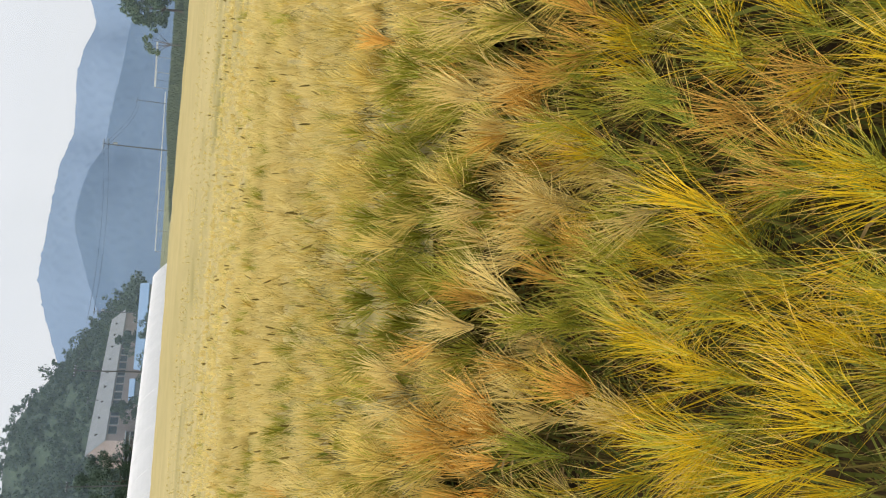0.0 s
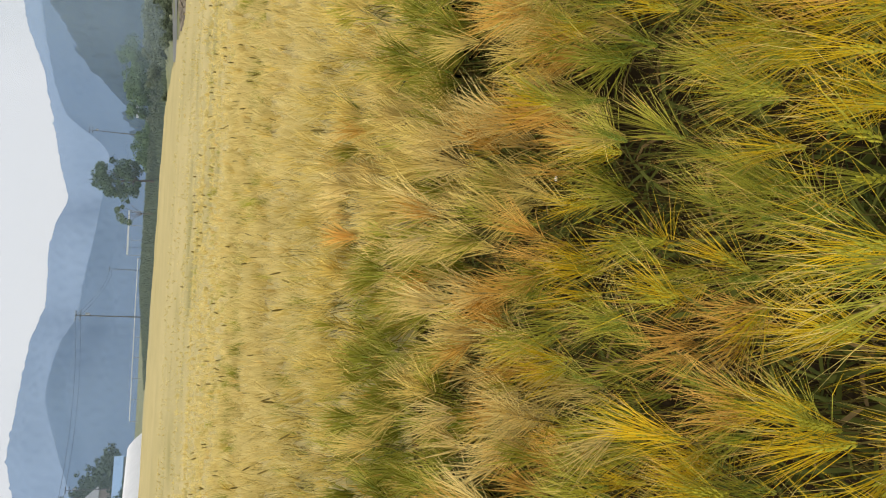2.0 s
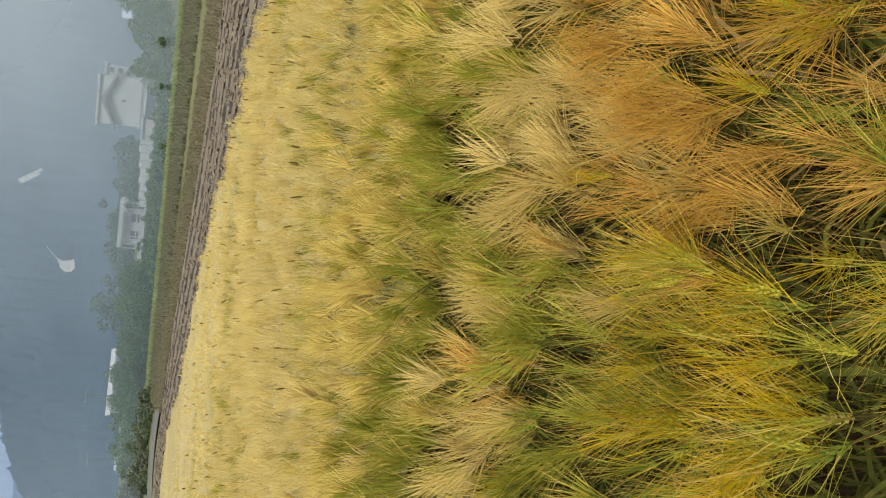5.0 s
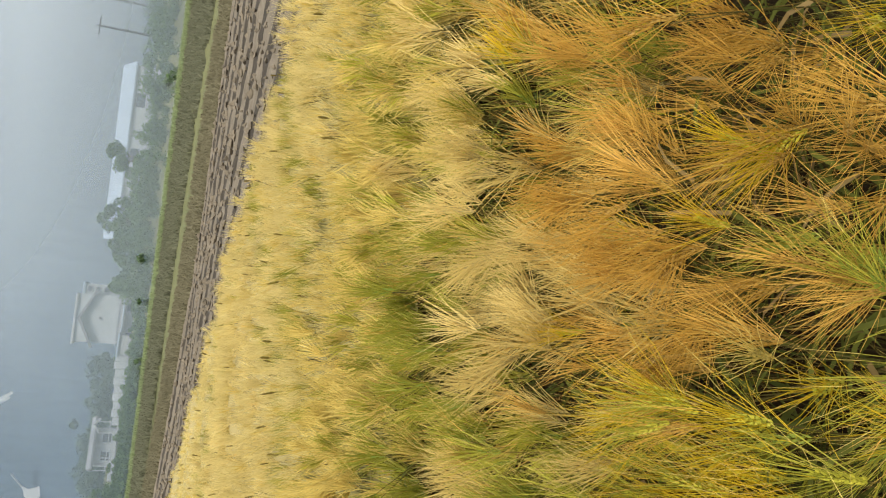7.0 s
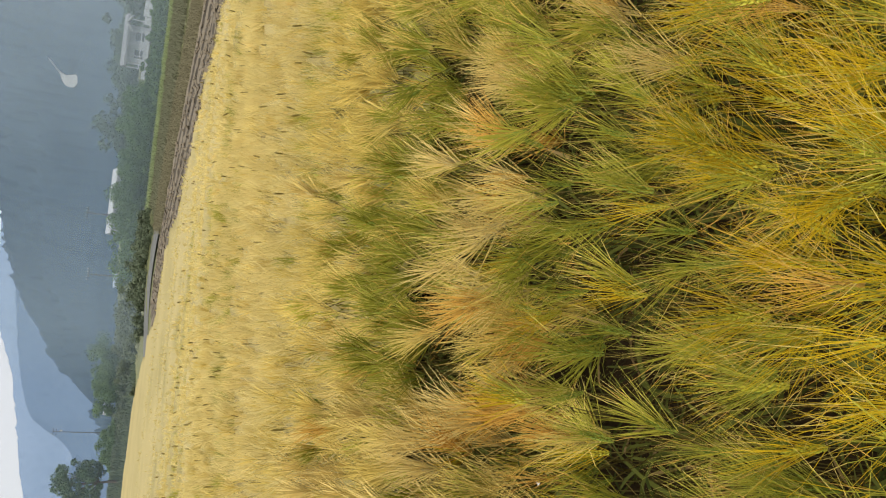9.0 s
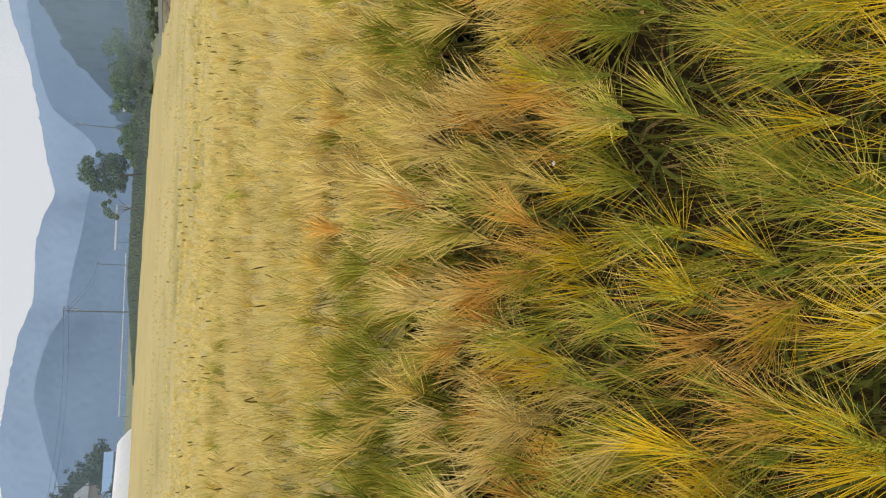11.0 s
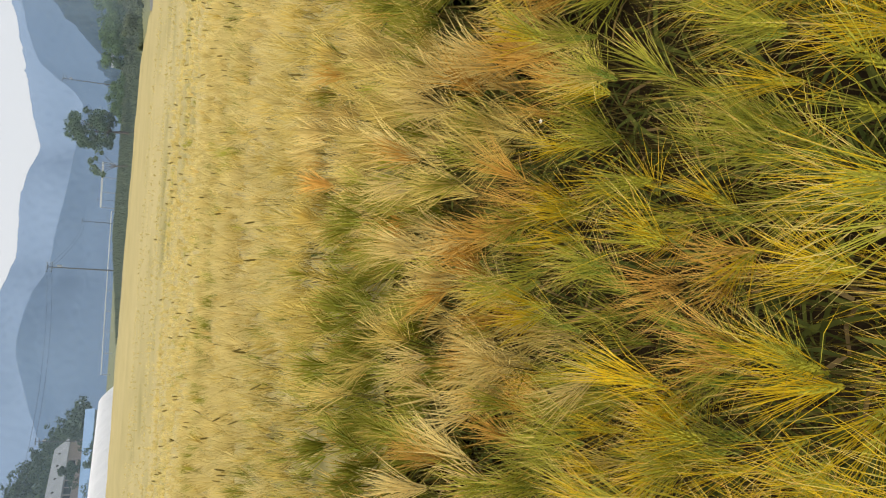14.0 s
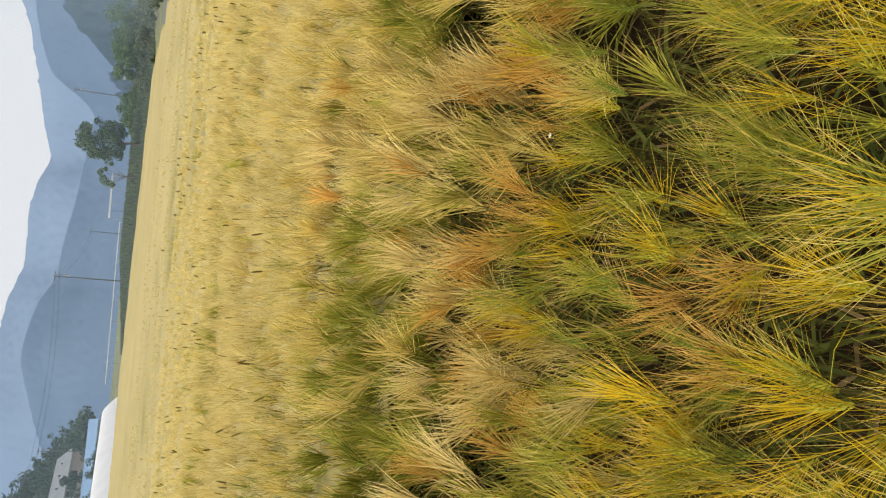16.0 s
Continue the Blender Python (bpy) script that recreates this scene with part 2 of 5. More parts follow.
def within(x, y, poly):
    x, y = np.asarray(x, float), np.asarray(y, float)
    hit = np.zeros(x.shape, bool)
    for (x0, y0), (x1, y1) in zip(poly, poly[1:] + poly[:1]):
        cross = (y0 > y) != (y1 > y)
        hit ^= cross & (x < (x1 - x0) * (y - y0) / ((y1 - y0) or 1e-9) + x0)
    return hit


def lanes(x, y):
    """0 to 1: thin, broken hollows that run across the plot where the sowing was patchy."""
    line = np.sin((y + 0.25 * x + 0.55 * waves(x, y, 2.4, 14, 2.0)) * math.tau / 1.45)
    return np.clip(line - 0.3, 0, 1) / 0.7 * np.clip(0.55 + 0.8 * waves(x, y, 1.6, 15, 2.2), 0, 1)


def swell(x, y):
    """How high the crop stands."""
    d = np.hypot(x, y)
    far = np.clip((d - 25) / 90, 0, 1) * 0.42
    small = np.clip(d / 5, 0.25, 1)
    return 0.86 + far - 0.06 * lanes(x, y) * np.clip((d - 3) / 3, 0, 1) * np.clip(1.6 - d / 18, 0, 1) + small * 0.035 * waves(x, y, 1.1, 11, 2.2) + 0.036 * waves(x, y, 0.30, 12, 1.5) * np.clip(1.3 - d / 12, 0.0, 1) + np.clip((d - 6) / 20, 0, 1) * 0.06 * waves(x, y, 4.0, 13, 2.5)

# Soil under the crop, and the crop's own closed top beyond the first metres.
def sheet(name, xs, ys, height, keep, mats, smooth=True):
    X, Y = np.meshgrid(xs, ys, indexing="ij")
    Z = height(X, Y)
    k = len(ys)
    i, j = np.meshgrid(np.arange(len(xs) - 1), np.arange(k - 1), indexing="ij")
    cx, cy = (X[:-1, :-1] + X[1:, 1:]) / 2, (Y[:-1, :-1] + Y[1:, 1:]) / 2
    f = np.stack([i * k + j, (i + 1) * k + j, (i + 1) * k + j + 1, i * k + j + 1], -1)[keep(cx, cy)]
    used, inverse = np.unique(f.ravel(), return_inverse=True)
    v = np.stack([X, Y, Z], -1).reshape(-1, 3)[used]
    return new(name, mesh_of(name, v, inverse.reshape(-1, 4), mats, smooth=smooth))


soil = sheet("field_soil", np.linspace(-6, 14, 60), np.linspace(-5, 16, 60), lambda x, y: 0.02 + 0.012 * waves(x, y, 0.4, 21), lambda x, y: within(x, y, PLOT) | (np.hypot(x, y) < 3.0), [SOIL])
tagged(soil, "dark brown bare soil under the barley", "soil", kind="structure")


def polar_canopy():
    """Rings that widen with distance; the skirt at the plot's edge drops to the ground."""
    heading = np.radians(np.arange(-96, 96, 0.3))
    ring = 2.9 * 1.026 ** np.arange(0, 147)
    H, D = np.meshgrid(heading, ring, indexing="ij")
    X, Y = np.sin(H) * D + 0.2, np.cos(H) * D
    Z = swell(X, Y) - 0.015 - 0.07 * np.clip(1 - (D - 7.5) / 5.0, 0, 1) - 0.16 * np.clip(1 - (D - 2.9) / 3.6, 0, 1)
    Z += 0.006 * waves(X, Y, 0.5, 31, 1.5) * np.clip(2 - D / 9, 0, 1)
    inside = within(X, Y, PLOT)
    Z = np.where(inside, Z, 0.0)
    k = len(ring)
    i, j = np.meshgrid(np.arange(len(heading) - 1), np.arange(k - 1), indexing="ij")
    f = np.stack([i * k + j, i * k + j + 1, (i + 1) * k + j + 1, (i + 1) * k + j], -1).reshape(-1, 4)
    f = f[inside.ravel()[f].any(1)]
    used, inverse = np.unique(f.ravel(), return_inverse=True)
    me = mesh_of("barley_canopy", np.stack([X, Y, Z], -1).reshape(-1, 3)[used], inverse.reshape(-1, 4), [CANOPY], smooth=True)
    ripe = 0.66 - 0.35 * np.clip(1 - (D - 2.9) / 3.0, 0, 1) - 0.55 * lanes(X, Y) * np.clip(1.5 - D / 24, 0.12, 1) + 0.05 * waves(X, Y, 3.0, 33, 2.5)
    me.attributes.new("ripeness", "FLOAT", "POINT").data.foreach_set("value", ripe.ravel()[used].astype(np.float32))
    return me


tagged(new("barley_canopy", polar_canopy()), "pale straw-yellow closed top of the ripening barley", "barley", kind="stuff")

# Where the crop has its own colour: places and how far each reaches.
ORANGE = [(0.41, 0.48, .03), (0.22, 0.84, .07), (0.84, 0.27, .05), (0.90, 0.15, .05), (0.90, 0.26, .06), (0.84, 0.44, .06), (0.96, 0.03, .05), (0.97, 0.13, .06), (0.93, 0.34, .05), (0.90, 0.41, .04), (0.97, 0.22, .05), (1.02, 0.10, .07), (1.01, 0.16, .07), (1.06, 0.30, .07), (1.07, 0.44, .05), (1.17, 0.22, .09), (0.92, 0.77, .05), (1.21, 0.34, .08), (1.26, 0.12, .08), (1.23, 0.41, .06), (1.18, 0.55, .06), (1.35, 0.12, .05)]
ORANGE += [(1.27, 0.49, .09), (1.41, 0.23, .08), (1.40, 0.36, .08), (0.48, 1.44, .08), (0.67, 1.42, .07), (1.52, 0.42, .07), (-0.04, 1.64, .08), (-0.09, 1.67, .08), (0.22, 1.66, .07), (0.83, 1.49, .09), (0.27, 1.70, .07), (-0.37, 1.68, .07), (0.03, 1.73, .08), (0.37, 1.69, .08), (1.35, 1.27, .07), (-0.49, 1.89, .10), (2.28, 0.83, .06), (0.84, 2.79, .11), (0.95, 2.99, .09), (0.84, 3.09, .07), (-0.13, 3.65, .08), (-0.09, 3.85, .08), (-1.36, 4.54, .14)]
GREEN = [(-0.12, 0.68, .04), (0.08, 0.73, .04), (0.70, 0.30, .04), (0.32, 0.71, .04), (0.40, 0.69, .04), (0.64, 0.49, .04), (0.13, 0.81, .05), (-0.05, 0.84, .06), (0.83, 0.18, .03), (0.40, 0.76, .06), (0.80, 0.31, .04), (0.15, 0.88, .05), (0.88, 0.22, .04), (-0.01, 0.94, .06), (0.09, 0.95, .04), (-0.08, 0.98, .05), (0.52, 0.88, .06), (0.18, 1.03, .05), (0.67, 0.88, .06), (1.10, 0.24, .02), (0.89, 0.69, .06), (0.26, 1.12, .06), (-0.35, 1.11, .06), (0.97, 0.67, .04), (0.86, 0.81, .06), (1.02, 0.62, .05), (0.04, 1.24, .05), (1.00, 0.76, .05), (0.17, 1.25, .05), (0.68, 1.07, .06), (1.25, 0.35, .03), (0.85, 1.05, .04), (1.10, 0.79, .06), (0.37, 1.40, .05), (1.25, 0.79, .06), (-0.17, 1.48, .06), (1.04, 1.10, .06), (1.22, 0.95, .06)]
GREEN += [(1.41, 1.04, .05), (1.57, 1.00, .05), (-0.04, 1.99, .06), (1.72, 1.02, .06), (2.04, 0.79, .06), (0.13, 2.20, .08), (0.03, 2.25, .09), (1.46, 1.73, .07), (2.03, 1.08, .06), (0.63, 2.22, .05), (1.87, 1.35, .08), (1.17, 1.99, .06), (1.76, 1.59, .09), (-0.16, 2.37, .11), (1.99, 1.33, .07), (1.61, 1.79, .07), (1.39, 1.96, .11), (2.12, 1.25, .08), (1.87, 1.61, .09), (0.41, 2.48, .08), (1.29, 2.16, .08), (2.22, 1.27, .08), (1.94, 1.69, .07), (2.05, 1.57, .09), (0.62, 2.52, .06), (1.56, 2.09, .10), (0.13, 2.66, .10), (1.75, 2.05, .10), (0.25, 2.73, .09), (-0.40, 2.74, .08), (0.43, 2.83, .11), (2.66, 1.26, .06), (0.43, 2.94, .09), (-0.15, 2.98, .09), (3.04, 0.67, .10), (1.88, 2.49, .09), (0.04, 3.17, .07), (-0.68, 3.11, .07), (-0.51, 3.82, .10)]
YELLOW = [(0.04, 0.59, .05), (-0.04, 0.66, .06), (0.04, 0.69, .07), (0.11, 0.69, .06), (0.24, 0.66, .08), (0.46, 0.59, .05), (0.52, 0.55, .05), (-0.20, 0.73, .08), (0.74, 0.28, .04), (0.79, 0.29, .04), (0.75, 0.41, .06), (0.64, 0.58, .07), (-0.14, 0.86, .07), (0.79, 0.37, .04), (0.35, 0.89, .07), (0.87, 0.40, .05), (0.78, 0.56, .07), (0.93, 0.31, .04), (0.07, 1.01, .07)]
YELLOW += [(1.02, -0.00, .04), (0.37, 0.97, .06), (0.96, 0.44, .06), (0.95, 0.51, .05), (-0.02, 1.09, .06), (1.09, 0.07, .04), (-0.23, 1.09, .07), (-0.13, 1.12, .06), (1.16, 0.23, .05), (-0.29, 1.15, .06), (1.07, 0.60, .06), (1.04, 0.68, .05), (-0.23, 1.30, .07), (-0.37, 1.28, .08), (0.80, 1.21, .06), (1.88, 0.31, .06), (-0.09, 2.39, .08), (-0.22, 2.56, .10), (-0.13, 3.00, .09)]
PALE = [(0.60, 0.77, .03), (0.97, 0.60, .04), (1.27, 0.67, .06), (-0.24, 1.41, .05), (1.39, 0.51, .08), (0.16, 1.55, .05), (1.37, 0.81, .07), (0.90, 1.36, .06), (-0.32, 1.63, .07), (1.18, 1.21, .06), (0.01, 1.76, .05), (1.66, 0.57, .10), (-0.19, 1.75, .07), (1.55, 0.85, .10), (1.66, 0.65, .08), (0.03, 1.82, .08), (0.39, 1.82, .06)]
PALE += [(-0.26, 1.85, .07), (1.66, 0.89, .11), (1.20, 1.46, .10), (0.52, 1.86, .09), (1.44, 1.36, .09), (0.87, 1.81, .09), (0.70, 1.95, .11), (1.98, 0.64, .08), (0.20, 2.09, .06), (1.55, 1.41, .09), (1.90, 0.89, .09), (2.06, 0.48, .08), (1.96, 0.83, .07), (2.40, 0.47, .10), (1.06, 2.22, .09), (-0.45, 2.49, .10), (2.64, 0.92, .09)]


def tones(x, y):
    """The colour class of each plant: 0 straw, 1 green, 2 yellow, 3 orange, 4 pale."""
    d = np.hypot(x - 0.2, y)
    score = np.zeros((5, len(x)))
    score[0] = 0.22 + 0.60 * np.clip((d - 1.4) / 2.2, 0, 1)
    score[1] = 0.15 + 0.28 * waves(x, y, 0.35, 41, 1.5) + 0.22 * waves(x, y, 0.5, 46, 6.0) - 0.50 * np.clip((d - 3.0) / 4, 0, 1)
    score[2] = 0.40 + 0.28 * waves(x, y, 0.4, 42) - 0.9 * np.clip((d - 0.9) / 1.2, 0, 1)
    score[3] = 0.08 + 0.22 * waves(x, y, 0.4, 43) - 0.60 * np.clip((d - 3.0) / 2, 0, 1)
    score[4] = 0.0 + 0.3 * waves(x, y, 0.6, 44, 1.6) + 0.70 * np.clip((d - 2.6) / 3, 0, 1)
    for k, spots in ((1, GREEN), (2, YELLOW), (3, ORANGE), (4, PALE)):
        own = np.zeros(len(x))
        for px, py, r in spots:
            wide = 1.9 if k in (2, 4) or math.hypot(px, py) < 1.7 else 7.0 if k == 3 and py > 2.7 else 3.4
            own = np.maximum(own, np.exp(-((x - px) ** 2 + (y - py) ** 2) / (wide * r * r)))
        score[k] += np.where((d > 1.8) & (k == 1), 1.6, 1.25) * own
    score += rng.gumbel(0, 0.15, score.shape)
    best = score.argmax(0)
    return np.where((best == 3) & (d > 1.6) & (rng.uniform(0, 1, len(x)) < np.where(d > 2.6, 0.93, np.where(d > 2.3, 0.65, 0.3))), 4, best)


def unit(v):
    return v / np.maximum(np.linalg.norm(v, axis=-1, keepdims=True), 1e-9)


def frame_of(d):
    """Two directions square to d."""
    ref = np.where(np.abs(d[..., 2:3]) > 0.9, [1.0, 0, 0], [0, 0, 1.0])
    p = unit(np.cross(d, ref))
    return p, np.cross(d, p)


class Heap:
    """Gathers triangles of many plants into one mesh."""

    def __init__(self):
        self.v, self.f, self.m, self.r, self.n = [], [], [], [], 0

    def add(self, verts, pattern, mat, ripe=0.5):
        """verts: pieces x corners x 3; pattern: faces of one piece; mat and ripe: one number, or one a piece."""
        pieces, corners = verts.shape[:2]
        pattern = np.asarray(pattern)
        f = self.n + np.arange(pieces)[:, None, None] * corners + pattern
        self.v.append(verts.reshape(-1, 3))
        self.f.append(f.reshape(-1, 3))
        self.m.append(mat.ravel() if np.ndim(mat) == 2 else np.repeat(np.broadcast_to(mat, pieces), len(pattern)))
        self.r.append(np.repeat(np.broadcast_to(ripe, pieces), len(pattern)))
        self.n += pieces * corners

    def mesh(self, name):
        me = mesh_of(name, np.concatenate(self.v), np.concatenate(self.f), PLANT, np.concatenate(self.m))
        me.attributes.new("ripeness", "FLOAT", "FACE").data.foreach_set("value", np.concatenate(self.r).astype(np.float32))
        return me


CONE = [(0, 1, 3), (1, 2, 3), (2, 0, 3)]
BENT = [(0, 1, 4), (0, 4, 3), (1, 2, 5), (1, 5, 4), (2, 0, 3), (2, 3, 5), (3, 4, 6), (4, 5, 6), (5, 3, 6)]
OCTA = [(0, 2, 4), (2, 1, 4), (1, 3, 4), (3, 0, 4), (2, 0, 5), (1, 2, 5), (3, 1, 5), (0, 3, 5)]
TURNS = np.arange(3) * math.tau / 3


def ring3(c, p, q, r):
    return c[..., None, :] + r[..., None, None] * (np.cos(TURNS)[:, None] * p[..., None, :] + np.sin(TURNS)[:, None] * q[..., None, :])


def awns(heap, base, axis, length, tone, count, thick, reach, bent, spread=1.0, ripe=0.5):
    n = len(base)
    ripe = np.repeat(np.broadcast_to(ripe, n), count)
    u = (np.arange(count) + 0.5) / count + rng.normal(0, 0.03, (n, count))
    phi = rng.uniform(0, math.tau, (n, 1)) + np.arange(count) * 2.4 + rng.normal(0, 0.25, (n, count))
    p, q = frame_of(axis)
    side = np.cos(phi)[..., None] * p[:, None] + np.sin(phi)[..., None] * q[:, None]
    theta = np.radians(spread * (31 - 22 * u + rng.normal(0, 5, (n, count))))
    d = unit(np.cos(theta)[..., None] * axis[:, None] + np.sin(theta)[..., None] * side)
    ln = reach * rng.uniform(0.75, 1.15, (n, count)) * (0.82 + 0.3 * (1 - u))
    s = base[:, None] + axis[:, None] * (length[:, None] * u)[..., None] + side * 0.004
    r = np.broadcast_to(thick[:, None], (n, count)) * rng.uniform(0.8, 1.2, (n, count))
    tip = s + d * ln[..., None]
    tip += side * (ln * rng.normal(0.03, 0.05, (n, count)))[..., None] + rng.normal(0, 0.008, tip.shape)
    a, b = frame_of(d)
    mats = np.repeat(tone, count)
    if bent:
        mid = s + d * (ln * 0.5)[..., None] + rng.normal(0, 0.0025, tip.shape)
        v = np.concatenate([ring3(s, a, b, r), ring3(mid, a, b, r * 0.72), tip[..., None, :]], -2)
        low = np.where((rng.uniform(0, 1, n) < 0.35) & (tone != 3) & (tone != 4), 1, tone)
        high = np.where((rng.uniform(0, 1, (n, count)) < np.array([0, 0.32, 0.42, 0, 0])[tone][:, None]), np.where(rng.uniform(0, 1, (n, count)) < 0.35, 3, 0), tone[:, None])
        both = np.concatenate([np.repeat(np.repeat(low, count)[:, None], 6, 1), np.repeat(high.reshape(-1, 1), 3, 1)], 1)
        heap.add(v.reshape(-1, 7, 3), BENT, both, ripe)
    else:
        v = np.concatenate([ring3(s, a, b, r), tip[..., None, :]], -2)
        heap.add(v.reshape(-1, 4, 3), CONE, mats, ripe)


def kernels(heap, base, axis, length, tone, levels, round_):
    n = len(base)
    p, q = frame_of(axis)
    k = levels * round_
    u = np.repeat((np.arange(levels) + 0.4) / levels, round_)
    phi = np.tile(np.arange(round_) * math.tau / round_, levels) + np.repeat(np.arange(levels) % 2 * math.pi / round_, round_)
    side = np.cos(phi)[None, :, None] * p[:, None] + np.sin(phi)[None, :, None] * q[:, None]
    d = unit(axis[:, None] + 0.32 * side)
    fat = 0.0030 * np.sin(np.pi * (0.15 + 0.75 * u)) + 0.0012
    c = base[:, None] + axis[:, None] * (length[:, None] * u)[..., None] + side * (fat * 0.9)[None, :, None]
    h = (length / levels)[:, None, None] * 0.95
    a, b = frame_of(d)
    w = (fat * 0.62)[None, :, None]
    v = np.stack([c + a * w, c - a * w, c + b * w, c - b * w, c + d * h, c - d * h * 0.6], -2)
    heap.add(v.reshape(-1, 6, 3), OCTA, np.repeat(tone + 5, k))


def spindles(heap, base, axis, length, mats, fat):
    a, b = frame_of(axis)
    c, w = base + axis * (length * 0.45)[:, None], fat[:, None]
    v = np.stack([c + a * w, c - a * w, c + b * w, c - b * w, base + axis * length[:, None], base], -2)
    heap.add(v, OCTA, mats)


def stems(heap, foot, top, thick):
    d = unit(top - foot)
    a, b = frame_of(d)
    v = np.concatenate([ring3(foot, a, b, thick), ring3(top, a, b, thick * 0.7)], -2)
    heap.add(v, [(0, 1, 4), (0, 4, 3), (1, 2, 5), (1, 5, 4), (2, 0, 3), (2, 3, 5)], 10)


def blades(heap, root, long_, wide, dry):
    n = len(root)
    phi, droop = rng.uniform(0, math.tau, n), rng.uniform(0.3, 1.3, n)
    side = np.stack([np.cos(phi), np.sin(phi), np.zeros(n)], -1)
    cross = np.stack([-np.sin(phi), np.cos(phi), np.zeros(n)], -1)
    rows = []
    for s in (0.0, 0.3, 0.6, 0.85):
        c = root + side * (long_ * s * 0.8)[:, None]
        c[:, 2] += long_ * (0.75 * s - droop * s * s)
        w = wide * (1 - 0.75 * s * s)
        rows += [c + cross * w[:, None], c - cross * w[:, None] + [0, 0, 0.002]]
    c = root + side * (long_ * 0.8)[:, None]
    c[:, 2] += long_ * (0.75 - droop)
    c[:, 2] = np.maximum(c[:, 2], 0.05)
    v = np.stack(rows + [c], -2)
    heap.add(v, [(0, 1, 3), (0, 3, 2), (2, 3, 5), (2, 5, 4), (4, 5, 7), (4, 7, 6), (6, 7, 8)], np.where(dry, 12, 11))


def lean_of(x, y, loose):
    """The way the ears point: gusts bend neighbours alike."""
    ax = 0.09 * waves(x, y, 0.30, 51) + rng.normal(0, loose, len(x)) + 0.0
    ay = 0.08 * waves(x, y, 0.30, 52) + rng.normal(0, loose, len(x)) + 0.08
    return unit(np.stack([ax, ay, np.ones(len(x))], -1))


def scatter(r0, r1, density, h0=-27, h1=84):
    """Sown places in a fan of the plot, gathered into tufts, with gaps between the rows."""
    step = 1 / math.sqrt(density)
    lo, hi = max(-95.0, -r1 * 1.02), r1 * 1.02
    gx, gy = np.meshgrid(np.arange(lo, hi, step), np.arange(-0.6 * r1 if h1 > 88 or h0 < -88 else 0.0, r1, step), indexing="ij")
    x = (gx + rng.uniform(-0.5, 0.5, gx.shape) * step).ravel()
    y = (gy + rng.uniform(-0.5, 0.5, gy.shape) * step).ravel()
    r, h = np.hypot(x, y), np.degrees(np.arctan2(x, y))
    x = x + 0.2
    size = np.clip(r * 0.1, 0.18, 0.6)
    gap = waves(x / size, y / size, 1.0, 61, 1.7)
    soft = r * (1 + rng.normal(0, 0.05, len(r)))
    keep = (soft > r0) & (soft < r1) & (r > 0.36) & (h > h0) & (h < h1) & within(x, y, PLOT) & (rng.uniform(0, 1, len(x)) < np.where(r < 2.2, 0.88, 0.95) + np.where(r < 2.2, 0.26, np.where(r < 3.4, 0.12, 0.05)) * gap)
    return x[keep], y[keep]


